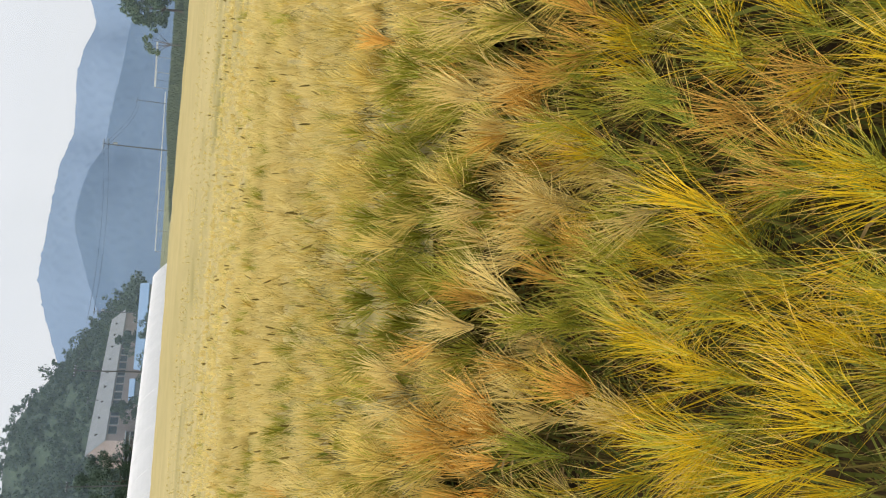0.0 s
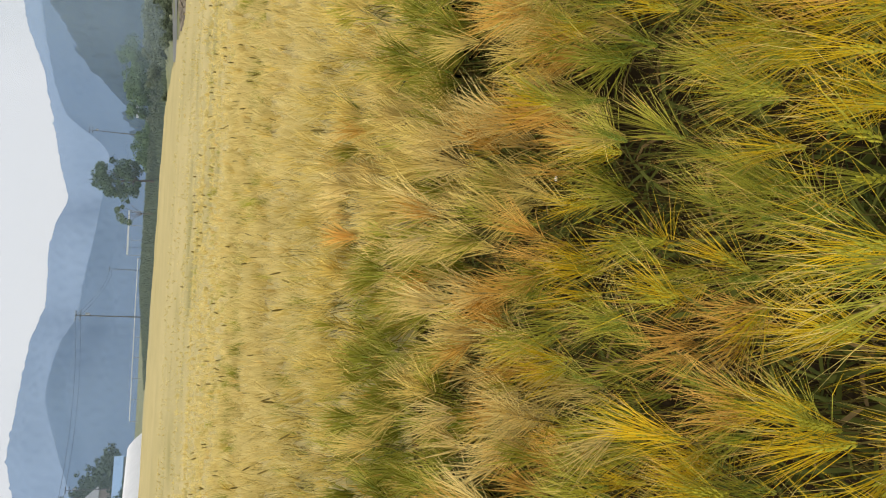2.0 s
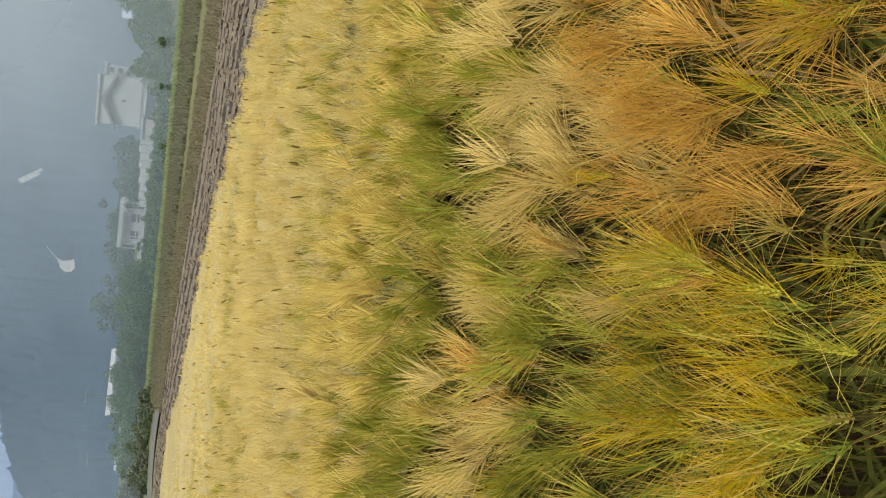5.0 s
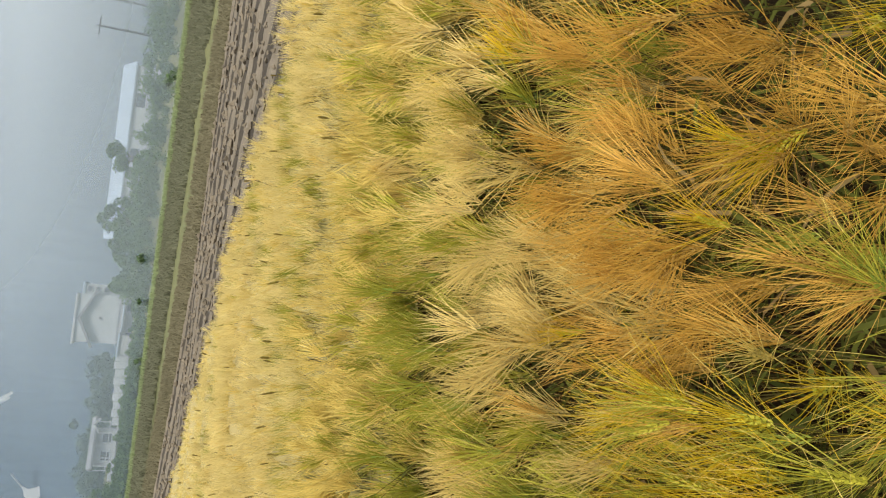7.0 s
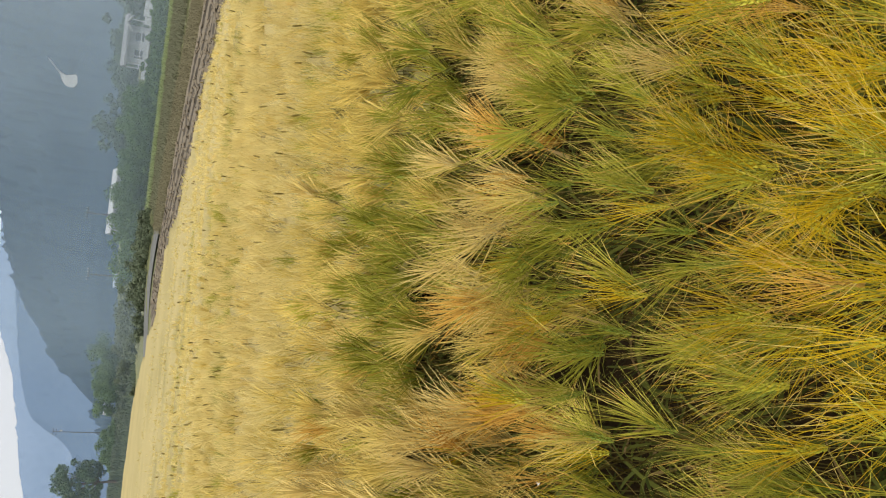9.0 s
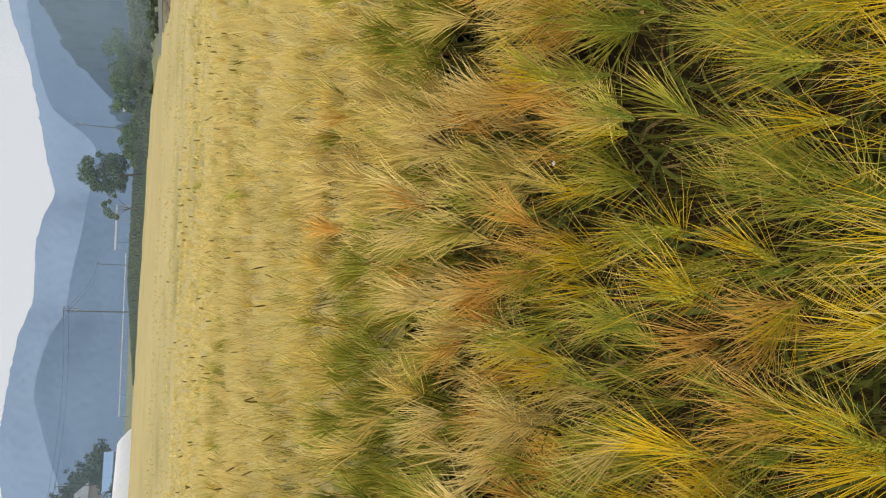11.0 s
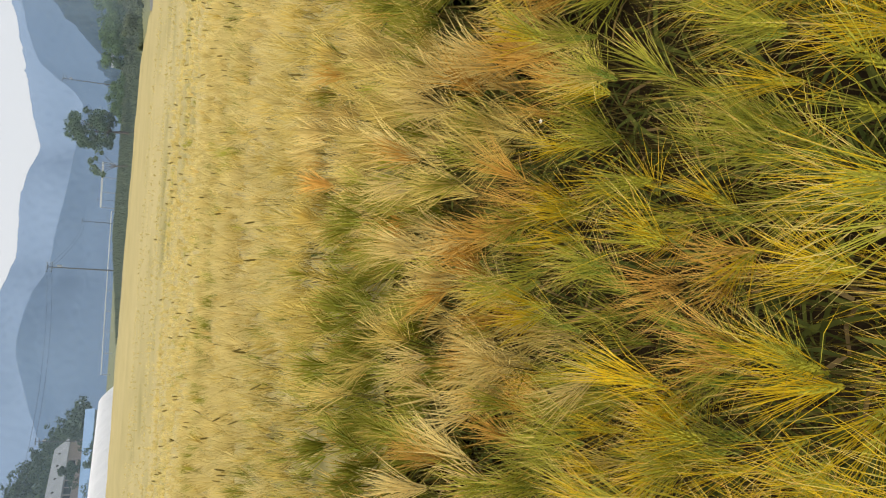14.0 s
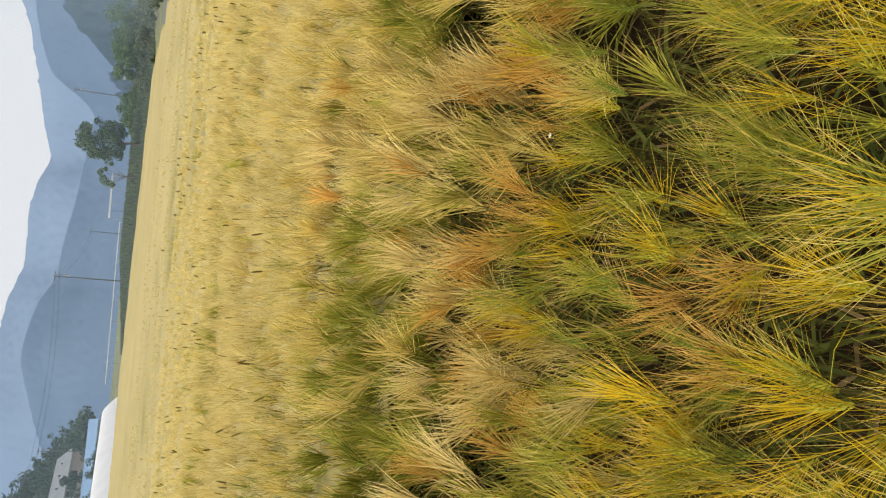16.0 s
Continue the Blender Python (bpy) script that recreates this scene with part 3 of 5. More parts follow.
def plot(name, r0, r1, density, level, label, h0=-27, h1=84):
    """Tufts of a few ears each; the ears of a tuft point, ripen and stand alike."""
    cx, cy = scatter(r0, r1, density, h0, h1)
    k = len(cx)
    lean = lean_of(cx, cy, (0.30, 0.26, 0.16, 0.12, 0.10, 0.10)[level])
    up = rng.normal(0, (0.06, 0.055, 0.035, 0.03, 0.03, 0.03)[level], k)
    kind = tones(cx, cy)
    age = np.clip(0.5 + rng.normal(0, (0.28, 0.24, 0.13, 0.10, 0.10, 0.10)[level], k) + 0.15 * waves(cx, cy, 0.3, 65), 0, 1)
    many = rng.integers(*((2, 4), (2, 4), (2, 4), (2, 4), (2, 3), (2, 3))[level], k)
    t = np.repeat(np.arange(k), many)
    n = len(t)
    off = rng.normal(0, (0.010, 0.013, 0.020, 0.05, 0.10, 0.3)[level], (n, 2))
    x, y = cx[t] + off[:, 0], cy[t] + off[:, 1]
    d = np.hypot(x - 0.2, y)
    heap = Heap()
    tone = kind[t]
    stray = rng.uniform(0, 1, n) < 0.05
    tone = np.where(stray, tones(x, y), tone)
    ripe = np.clip(age[t] + rng.normal(0, 0.08, n), 0, 1)
    ripe = np.where(tone != 1, np.clip(ripe - 0.75 * np.clip((x - 0.55) / 0.4, 0, 1) * np.clip(1.9 - d, 0, 1), 0, 1), ripe)
    axis = unit(lean[t] + np.c_[off * (9.0, 7.0, 5.0, 4.0, 3.0, 1.0)[level], np.zeros(n)] + rng.normal(0, 0.045, (n, 3)))
    length = rng.uniform(0.045, 0.068, n)
    top = swell(x, y) + up[t] + rng.normal(0, 0.018, n) - 0.10 + np.where(tone == 1, -0.03, 0.0)
    top = top - np.where(level >= 2, 0.02 * lanes(x, y), 0.0)
    base = np.stack([x, y, top], -1)
    if level == 1:
        ripe = np.where(tone == 1, ripe * 0.3, ripe)
    if level == 2:
        pale = rng.uniform(0, 1, n) < np.clip((d - 2.9) / 2.0, 0, 0.92)
        tone = np.where(pale, np.where((lanes(x, y) > 0.22) & (rng.uniform(0, 1, n) < 0.65), 1, 14), tone)
        ripe = np.where(pale, np.clip(ripe - 0.5 * lanes(x, y), 0, 1), ripe)
    if level > 3:
        ripe = ripe * 0.4
    if level > 2:
        dull = rng.uniform(0, 1, n) < (0.93, 0.97, 1.0)[level - 3]
        tone = np.where(dull | (tone == 2) | (d > 12), 14, tone)
        tone = np.where((lanes(x, y) > 0.35) & (rng.uniform(0, 1, n) < 0.5) & (d < 15), 1, tone)
    thick = np.maximum(0.00060, (0.00070, 0.00068, 0.00042, 0.00032, 0.00024, 0.00024)[level] * d)
    count, reach, spread = ((23, 0.134, 1.0), (18, 0.134, 1.0), (13, 0.125, 0.9), (9, 0.085, 1.0), (7, 0.075, 1.0), (6, 0.10, 1.0))[level]
    awns(heap, base, axis, length, tone, count, thick, reach, level < 2, spread, ripe)
    if level == 0:
        kernels(heap, base, axis, length, tone, 7, 3)
    elif level < 3:
        spindles(heap, base, axis, length, np.where(tone > 4, 5, tone + 5), np.full(n, 0.006))
    if level < 3:
        foot = base - axis * (0.45 if level else 0.8) + rng.normal(0, 0.03, (n, 3)) * [1, 1, 0]
        foot[:, 2] = np.where(level, foot[:, 2], 0.0)
        stems(heap, foot, base, np.full(n, 0.0016 if level == 0 else 0.0022))
        many = (3, 3, 2)[level]
        pick = np.repeat(np.arange(n), many)
        root = base[pick] - axis[pick] * rng.uniform(0.10, 0.42, len(pick))[:, None]
        blades(heap, root, rng.uniform(0.10, 0.22, len(pick)), np.full(len(pick), 0.004), rng.uniform(0, 1, len(pick)) < np.where(tone[pick] == 3, 0.3, 0.02))
    tagged(new(name, heap.mesh(name)), label, "barley", kind="stuff")


plot("barley_stand", 0.36, 1.75, 108, 0, "dense long-awned barley ears turning from green to gold", -36, 100)
plot("barley_stand", 0.5, 2.0, 36, 0, "dense orange-gold barley towards the ploughed soil", 42, 96)
plot("barley_stand", 1.75, 3.3, 112, 1, "tufted barley in straw, green and orange-tan patches", -30, 92)
plot("barley_stand", 3.3, 9.0, 85, 2, "straw-yellow barley tops with soft thin awns", -30, 90)
plot("barley_stand", 9.0, 15.0, 75, 3, "pale straw barley tops with soft awns")
plot("barley_stand", 15.0, 22.0, 22, 4, "pale straw barley tops in soft rows")
plot("barley_stand", 22.0, 34.0, 5, 4, "distant pale straw barley tops")
plot("barley_stand", 0.5, 6.4, 22, 2, "straw-yellow barley beside the open patch", -92, -30)
plot("barley_stand", 1.85, 2.5, 45, 1, "straw-coloured barley filling a thin place", 13, 25)
plot("barley_stand", 0.9, 6.0, 22, 2, "straw-yellow barley towards the ploughed soil", 92, 112)


def late_ears():
    """Brown-green ears that stand above the pale awns, blunt at both ends."""
    x, y = scatter(3.6, 16, 9.0)
    d = np.hypot(x - 0.2, y)
    keep = rng.uniform(0, 1, len(x)) < np.clip(6.0 / d, 0.0, 1) ** 2.0 * (0.2 + 0.5 * np.clip(waves(x, y, 1.0, 71, 2.2), 0, 1) + 1.2 * lanes(x, y))
    x, y, d = x[keep], y[keep], d[keep]
    n = len(x)
    axis = lean_of(x, y, 0.2)
    base = np.stack([x, y, swell(x, y) + rng.uniform(0.0, 0.06, n) + 0.05 * lanes(x, y)], -1)
    long_, fat = rng.uniform(0.045, 0.068, n), rng.uniform(0.006, 0.009, n) * np.clip(d / 8, 0.8, 1.7)
    a, b = frame_of(axis)
    heap = Heap()
    rings = [ring3(base + axis * (long_ * s)[:, None], a, b, fat * w) for s, w in ((0, 0.4), (0.2, 1.0), (0.75, 0.9), (1.0, 0.3))]
    side = [(3 * k + i, 3 * k + (i + 1) % 3, 3 * k + 3 + (i + 1) % 3) for k in range(3) for i in range(3)] + [(3 * k + i, 3 * k + 3 + (i + 1) % 3, 3 * k + 3 + i) for k in range(3) for i in range(3)]
    heap.add(np.concatenate(rings, 1), side + [(0, 2, 1), (9, 10, 11)], 13)
    stems(heap, base - axis * 0.2, base, np.full(n, 0.0012))
    return heap.mesh("late_barley_ears")


tagged(new("late_barley_ears", late_ears()), "scattered brown-green barley ears above pale awns", "barley", kind="stuff")

# ---------------------------------------------------------------- ploughed strip and verges
def strip(name, inner, outer, height, mat, label, category, steps=90, across=60, furrow_shade=None):
    """A band of land between two lines, with its own relief."""
    def along(line, s):
        pts = np.array(line, float)
        leg = np.r_[0, np.cumsum(np.linalg.norm(np.diff(pts, axis=0), axis=1))]
        return np.stack([np.interp(s * leg[-1], leg, pts[:, k]) for k in (0, 1)], -1)
    s = np.linspace(0, 1, steps)
    a, b = along(inner, s), along(outer, s)
    w = np.linspace(0, 1, across)
    XY = a[:, None] * (1 - w)[None, :, None] + b[:, None] * w[None, :, None]
    Z = height(XY[..., 0], XY[..., 1], np.broadcast_to(w, XY.shape[:2]))
    i, j = np.meshgrid(np.arange(steps - 1), np.arange(across - 1), indexing="ij")
    f = np.stack([i * across + j, i * across + j + 1, (i + 1) * across + j + 1, (i + 1) * across + j], -1).reshape(-1, 4)
    # Faces in the mask get the dark tone painted as furrow shade.
    low = np.zeros(len(f), int) if furrow_shade is None else furrow_shade(XY[:-1, :-1, 0], XY[:-1, :-1, 1], ((w[:-1] + w[1:]) / 2)[None].repeat(steps - 1, 0)).ravel().astype(int)
    ob = new(name, mesh_of(name, np.concatenate([XY, Z[..., None]], -1).reshape(-1, 3), f, [mat, FURROWSHADE], low, smooth=True))
    return tagged(ob, label, category, kind="structure")


def land(x, y):
    return rise(np.degrees(np.arctan2(x, y)), np.hypot(x, y))


EDGE = [(3.6, -4.0), (5.0, -0.6), (6.3, 2.0), (7.4, 4.3), (9.0, 7.4), (10.3, 10.0), (12.0, 15.5), (14.0, 21.0), (16.5, 33.0), (22, 52)]
OUTER = [(30, -8), (31, 4), (31, 12), (30, 20), (29.5, 27), (29, 34), (28, 40), (26, 45), (25, 50), (24, 55)]
# The last mask paints shade as dark lines on furrow slopes facing the barley.
strip("ploughed_strip", EDGE, OUTER, lambda x, y, w: 0.06 + land(x, y) + 0.055 * np.abs(np.sin(w ** 0.7 * math.pi * 12)) + 0.016 * waves(x, y, 0.7, 81) + 0.012 * waves(x, y, 0.3, 82), PLOUGHED, "grey-brown ploughed soil with long furrows beside the barley", "soil", 420, 300, lambda x, y, w: (w ** 0.7 * math.pi * 12 + 0.05 * waves(x, y, 4.0, 83) - 0.95) % math.pi > 2.25 + 0.10 * waves(x, y, 2.0, 85))


def clods(n):
    """Broken lumps of earth on the ploughed strip."""
    g = np.random.default_rng(86)
    a, b = np.array(EDGE[:9], float), np.array(OUTER[:9], float)
    u = g.uniform(0.5, 7.9, n)
    k = u.astype(int)
    fr = (u - k)[:, None]
    w = g.uniform(0, 1, (n, 1)) ** 1.5 * 0.9 + 0.05
    p = (a[k] + (a[k + 1] - a[k]) * fr) * (1 - w) + (b[k] + (b[k + 1] - b[k]) * fr) * w
    size = g.uniform(0.03, 0.085, (n, 1)) * np.clip(np.linalg.norm(p, axis=1, keepdims=True) / 14, 0.8, 1.6)
    c = np.c_[p, 0.13 + land(p[:, 0], p[:, 1])]
    axes = np.array([(1, 0, 0), (-1, 0, 0), (0, 1, 0), (0, -1, 0), (0, 0, 0.7), (0, 0, -0.7)], float)
    v = c[:, None] + axes[None] * size[:, None] * g.uniform(0.6, 1.4, (n, 6, 1)) + g.normal(0, 0.2, (n, 6, 3)) * size[:, None]
    faces = (np.arange(n)[:, None, None] * 6 + np.array(OCTA)).reshape(-1, 3)
    tagged(new("soil_clods", mesh_of("soil_clods", v.reshape(-1, 3), faces, [PLOUGHED])), "rough dry clods of earth along the furrows", "soil", kind="stuff")


clods(3200)


def tufts(name, places, tall, mat, label, category="grass", per=9, wide=0.06):
    """Grass in clumps of blades."""
    g = np.random.default_rng(len(places))
    p = np.repeat(np.asarray(places), per, 0)
    n = len(p)
    p = p + np.c_[g.normal(0, tall * 0.35, (n, 2)), np.zeros(n)]
    phi = g.uniform(0, math.tau, n)
    side = np.stack([np.cos(phi), np.sin(phi), np.zeros(n)], -1)
    tip = p + np.c_[g.normal(0, tall * 0.3, (n, 2)), tall * g.uniform(0.5, 1.2, n)]
    v = np.stack([p - side * wide, p + side * wide, tip], 1).reshape(-1, 3)
    ob = new(name, mesh_of(name, v, np.arange(n * 3).reshape(-1, 3), [mat]))
    return tagged(ob, label, category, kind="stuff")


def band(n, h0, h1, d0, d1, lift=0.0):
    h, d = rng.uniform(h0, h1, n), rng.uniform(0, 1, n)
    lo = np.interp(h, [h0, h1], d0 if isinstance(d0, tuple) else (d0, d0))
    hi = np.interp(h, [h0, h1], d1 if isinstance(d1, tuple) else (d1, d1))
    d = lo + d * (hi - lo)
    return np.stack([d * np.sin(np.radians(h)), d * np.cos(np.radians(h)), rise(h, d) + lift], -1)


def beyond(n, wide):
    """Places just outside the ploughed strip."""
    o = np.array(OUTER, float)
    u = rng.uniform(0, 6.6, n)
    k = u.astype(int)
    p = o[k] + (o[k + 1] - o[k]) * (u - k)[:, None]
    r = np.linalg.norm(p, axis=1, keepdims=True)
    p = p * (r + rng.uniform(-0.6, wide, (n, 1))) / r
    return np.c_[p, land(p[:, 0], p[:, 1])]


tufts("dry_verge", beyond(3800, 6.6), 0.28, DRYGRASS, "brown dry grass on the bank beyond the ploughed soil", per=18, wide=0.05)
tufts("ditch_weeds", band(4200, 33, 90, (56, 38), (65, 61), 0), 0.32, OLIVE, "dull olive weeds along the ditch", per=18, wide=0.05)
tufts("green_verge", band(2600, 32.5, 90, (64.5, 60.5), (67, 64), 0), 0.45, VERGE, "bright green grass along the lane", per=18, wide=0.06)
strip("lane", [at(h, d)[:2] for h, d in ((34, 49), (31, 52), (28, 55), (25, 58), (23, 62))], [at(h, d)[:2] for h, d in ((34, 53), (31, 57), (28, 61), (25, 65), (23, 69))], lambda x, y, w: 0.16 + land(x, y), LANE, "narrow grey concrete lane at the corner of the field", "road", 40, 6)
tufts("far_verge", band(4200, -1, 24, (118, 100), (138, 132), 0), 0.7, BANK, "olive-green rough grass on the bank behind the barley", per=14, wide=0.12)
tufts("far_verge", band(2200, 1, 26, (122, 104), (140, 135), 0), 0.9, BANK, "dark green weeds on the bank behind the barley", per=14, wide=0.14)


# ---------------------------------------------------------------- trees, shrubs and woods
def leaves(centres, radii, per, size, flat=0.8, lie=0.0):
    """Small bent leaf faces through rounded clumps."""
    c, r = np.repeat(centres, per, 0), np.repeat(radii, per)
    n = len(c)
    d = unit(rng.normal(0, 1, (n, 3)))
    p = c + d * (r * rng.uniform(0.35, 1.05, n) ** 0.6)[:, None] * [1, 1, flat]
    a = unit(rng.normal(0, 1, (n, 3)) + d * 0.6 * (1 - lie))
    a = unit(a - lie * d * (a * d).sum(-1, keepdims=True))
    b = unit(np.cross(a, unit(rng.normal(0, 1, (n, 3))) * (1 - lie) + d * lie))
    s = size * rng.uniform(0.6, 1.3, n)[:, None]
    v = np.stack([p - a * s, p + b * s * 0.45, p + a * s, p - b * s * 0.45], 1).reshape(-1, 3)
    return v, np.arange(n * 4).reshape(-1, 4)


def tree(m, label, height, crown, trunk_r, limbs, per, leaf, mat, group="", category="tree"):
    """crown: rows of clump centre and radius, as shares of the height."""
    ob = thing("tree", m, label, category, group)
    bm = bmesh.new()
    fork = Vector((0, 0, height * 0.34))
    bend = Vector((height * 0.02, 0, height * 0.17))
    rod(bm, (0, 0, -0.3), bend, trunk_r, trunk_r * 0.85, 10)
    rod(bm, bend, fork, trunk_r * 0.85, trunk_r * 0.7, 10)
    part("trunk", bm, BARK, ob)
    cs = np.array([[a * height, b * height, c * height] for a, b, c, _ in crown])
    rs = np.array([r * height for *_, r in crown])
    bm = bmesh.new()
    for c in cs[:limbs]:
        mid = fork.lerp(Vector(c), 0.5) + Vector((0, 0, height * 0.03))
        rod(bm, fork, mid, trunk_r * 0.45, trunk_r * 0.3, 6)
        rod(bm, mid, c, trunk_r * 0.3, trunk_r * 0.08, 6)
    part("limbs", bm, BARK, ob)
    v, f = leaves(cs, rs, per, leaf)
    cr = new("crown", mesh_of("crown", v, f, [mat]))
    cr.parent = ob
    return ob


def clumps(n, seed, width, low, high, size):
    g = np.random.default_rng(seed)
    h = g.uniform(0, 1, n)
    w = width * np.sin(np.pi * (0.2 + 0.7 * h))
    a = g.uniform(0, math.tau, n)
    s = np.sqrt(g.uniform(0.1, 1, n)) * w
    return [(s[i] * math.cos(a[i]), s[i] * math.sin(a[i]), low + h[i] * (high - low), size * g.uniform(0.7, 1.25)) for i in range(n)]


FACE = -14
tx, ty, _ = at(15.0, 116)
tree(pose(tx, ty, float(rise(15.0, 116)) - 0.1, 0, 0, FACE), "dark green broadleaf tree with an uneven crown on the bank", 8.6, clumps(80, 5, 0.38, 0.32, 0.95, 0.08), 0.20, 16, 130, 0.16, LEAF)
tx, ty, _ = at(12.8, 114)
tree(pose(tx, ty, float(rise(12.8, 114)) - 0.1, 0, 0, FACE), "thin half-bare tree with pale green leaves at the top", 6.2, [(-0.10, 0, 0.80, .10), (-0.16, 0.05, 0.72, .10), (0.05, 0, 0.86, .08), (-0.20, 0, 0.60, .07), (0.12, 0.0, 0.76, .05), (0.25, 0.1, 0.66, .04)], 0.09, 6, 150, 0.15, PALELEAF)


def thicket(name, places, size, per, leaf, mat, label, category="shrubs"):
    p = np.asarray(places, float)
    g = rng.uniform(0.6, 1.3, len(p)) * size
    p = p.copy()
    centres, radii = [], []
    for k in range(4):
        o = rng.normal(0, 0.45, (len(p), 3)) * g[:, None]
        o[:, 2] = np.abs(o[:, 2]) + g * (0.2 + 0.28 * k)
        centres.append(p + o)
        radii.append(g * rng.uniform(0.35, 0.6, len(p)))
    v, f = leaves(np.concatenate(centres), np.concatenate(radii), per, leaf, 0.8, 0.75)
    return tagged(new(name, mesh_of(name, v, f, [mat])), label, category, kind="stuff")


thicket("shrubs", band(190, 54, 90, (68, 66), (94, 92)), 1.4, 64, 0.16, SHRUB, "grey-green shrubs and small trees below the barn")
thicket("shrubs", band(330, 40, 56, (68, 67), (92, 88)), 0.5, 44, 0.14, SHRUB, "dense green shrubs below the village")
thicket("shrubs", band(150, 28.5, 41, (69, 69), (86, 88)), 1.2, 100, 0.13, SHRUB, "tall leafy hedge of shrubs along the lane")
thicket("shrubs", band(70, 24.5, 33, (65, 55), (71, 62)), 0.6, 60, 0.10, HAZYSHRUB, "low green bushes beside the concrete lane")
thicket("shrubs", band(40, 23.5, 29, (80, 72), (100, 96)), 0.8, 70, 0.12, HAZYSHRUB, "rough green bushes round the hut")
thicket("shrubs", band(16, 20.2, 23.6, 112, 130), 2.4, 260, 0.16, SHRUB, "rounded dark green bushes at the corner of the field")
thicket("shrubs", band(30, 19, 26, 100, 112), 1.0, 90, 0.14, HAZYSHRUB, "rough green growth on the bank")
thicket("shrubs", band(16, 15.8, 18.4, 125, 150), 1.3, 120, 0.16, SHRUB, "low dark bushes on the bank")

# Wooded hill on the factory side.
def hill(name, knots, near, far, foot, mat, label, jag, seed, step=0.2):
    """A slope that climbs from foot to a skyline given as headings and heights in degrees."""
    k = np.array(knots, float)
    h = np.arange(k[0, 0], k[-1, 0] + 1e-6, step)
    el = np.interp(h, k[:, 0], k[:, 1])
    el = np.convolve(np.pad(el, 3, mode="edge"), np.ones(7) / 7, "valid")
    g = np.random.default_rng(seed)
    t = np.r_[np.linspace(0, 1, 40), 1.15, 1.5]
    H, Tt = np.meshgrid(h, t, indexing="ij")
    D = near + (far - near) * Tt
    ridge = (np.tan(np.radians(el)) * far + 1.6)[:, None]
    foot = rise(h, np.full(len(h), float(near)))[:, None] - 0.6 if foot is None else foot
    up = np.where(Tt <= 1, foot + (ridge - foot) * np.clip(Tt, 0, 1) ** 0.85, ridge * (1 - (Tt - 1) * 1.2))
    X, Y = np.sin(np.radians(H)) * D, np.cos(np.radians(H)) * D
    gully = waves(X, Y, far * 0.10, seed) * far * 0.006 * np.sin(np.pi * np.clip(Tt, 0, 1))
    Z = up + gully + g.normal(0, jag, H.shape) * far * 0.0016 * np.clip(Tt * 4, 0, 1)
    n = len(t)
    i, j = np.meshgrid(np.arange(len(h) - 1), np.arange(n - 1), indexing="ij")
    f = np.stack([i * n + j, (i + 1) * n + j, (i + 1) * n + j + 1, i * n + j + 1], -1).reshape(-1, 4)
    ob = new(name, mesh_of(name, np.stack([X, Y, Z], -1).reshape(-1, 3), f, [mat], smooth=True))
    tagged(ob, label, "mountain", kind="structure")
    return X, Y, Z, Tt


hill("backdrop", [(-75, 5), (-40, 5.5), (-20, 4.5), (-9.2, 6.0), (-5.9, 7.1), (-3.4, 7.75), (1.1, 7.3), (4.5, 6.9), (6.1, 6.2), (10.1, 6.3), (12, 5.9), (13.4, 5.2), (14.7, 5.7), (18.1, 6.4), (22, 7.2), (23.7, 8.0), (27, 8.6), (32, 8.9), (40, 9.5)], 1500, 2600, -5, FARHAZE, "hazy blue mountain ridge across the valley", 0.4, 5)
hill("backdrop", [(-30, 2), (-6.5, 3.6), (-3.6, 4.7), (0.1, 5.85), (2, 5.7), (4.3, 5.1), (5.5, 4.3), (8, 4.1), (11.6, 3.5), (16, 3.0), (22, 3.0)], 800, 1400, -3, MIDHAZE, "darker blue wooded spur in the haze", 0.3, 6)
hill("backdrop", [(13.5, 0.5), (15.5, 2.2), (17.1, 3.4), (17.8, 4.1), (18.15, 4.85), (18.5, 5.55), (19.4, 5.97), (20.8, 6.44), (22, 6.71), (24, 7.1), (27, 7.6), (30, 8.0)], 800, 1300, -3, MIDHAZE, "haze-blue wooded spur behind the steep mountainside", 0.3, 9)
WX, WY, WZ, WT = hill("backdrop", [(15.0, -1.0), (17.5, 0.2), (19.0, 1.2), (20.3, 2.0), (21.4, 3.3), (22.3, 4.5), (24.2, 5.1), (25.7, 6.1), (26.5, 6.7), (27.6, 7.35), (29, 8.0), (32.5, 8.8), (38, 10.5), (46, 13), (60, 16), (80, 17), (110, 12), (150, 6)], 170, 700, None, NEARHAZE, "steep wooded mountainside in grey-blue haze", 1.1, 7, 0.2)
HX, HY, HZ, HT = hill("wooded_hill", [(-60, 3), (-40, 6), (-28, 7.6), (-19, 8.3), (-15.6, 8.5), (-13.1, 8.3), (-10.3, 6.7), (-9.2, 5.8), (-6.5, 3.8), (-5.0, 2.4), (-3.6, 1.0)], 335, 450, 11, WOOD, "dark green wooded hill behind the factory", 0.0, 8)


def woods(X, Y, Z, T, n, size, per, leaf, mat, label, h0, h1):
    h = np.degrees(np.arctan2(X, Y))
    ok = np.argwhere((T <= 1.0) & (h > h0) & (h < h1))
    pick = ok[rng.integers(0, len(ok), n)]
    p = np.stack([a[pick[:, 0], pick[:, 1]] for a in (X, Y, Z)], -1) + rng.normal(0, size * 0.8, (n, 3)) * [1, 1, 0.1]
    p[:, 2] -= size * 0.5
    thicket("woods", p, size, per, leaf, mat, label, "woods")


woods(HX, HY, HZ, HT, 1000, 3.4, 18, 0.9, WOOD, "close-set tree crowns covering the hill", -30, -3)

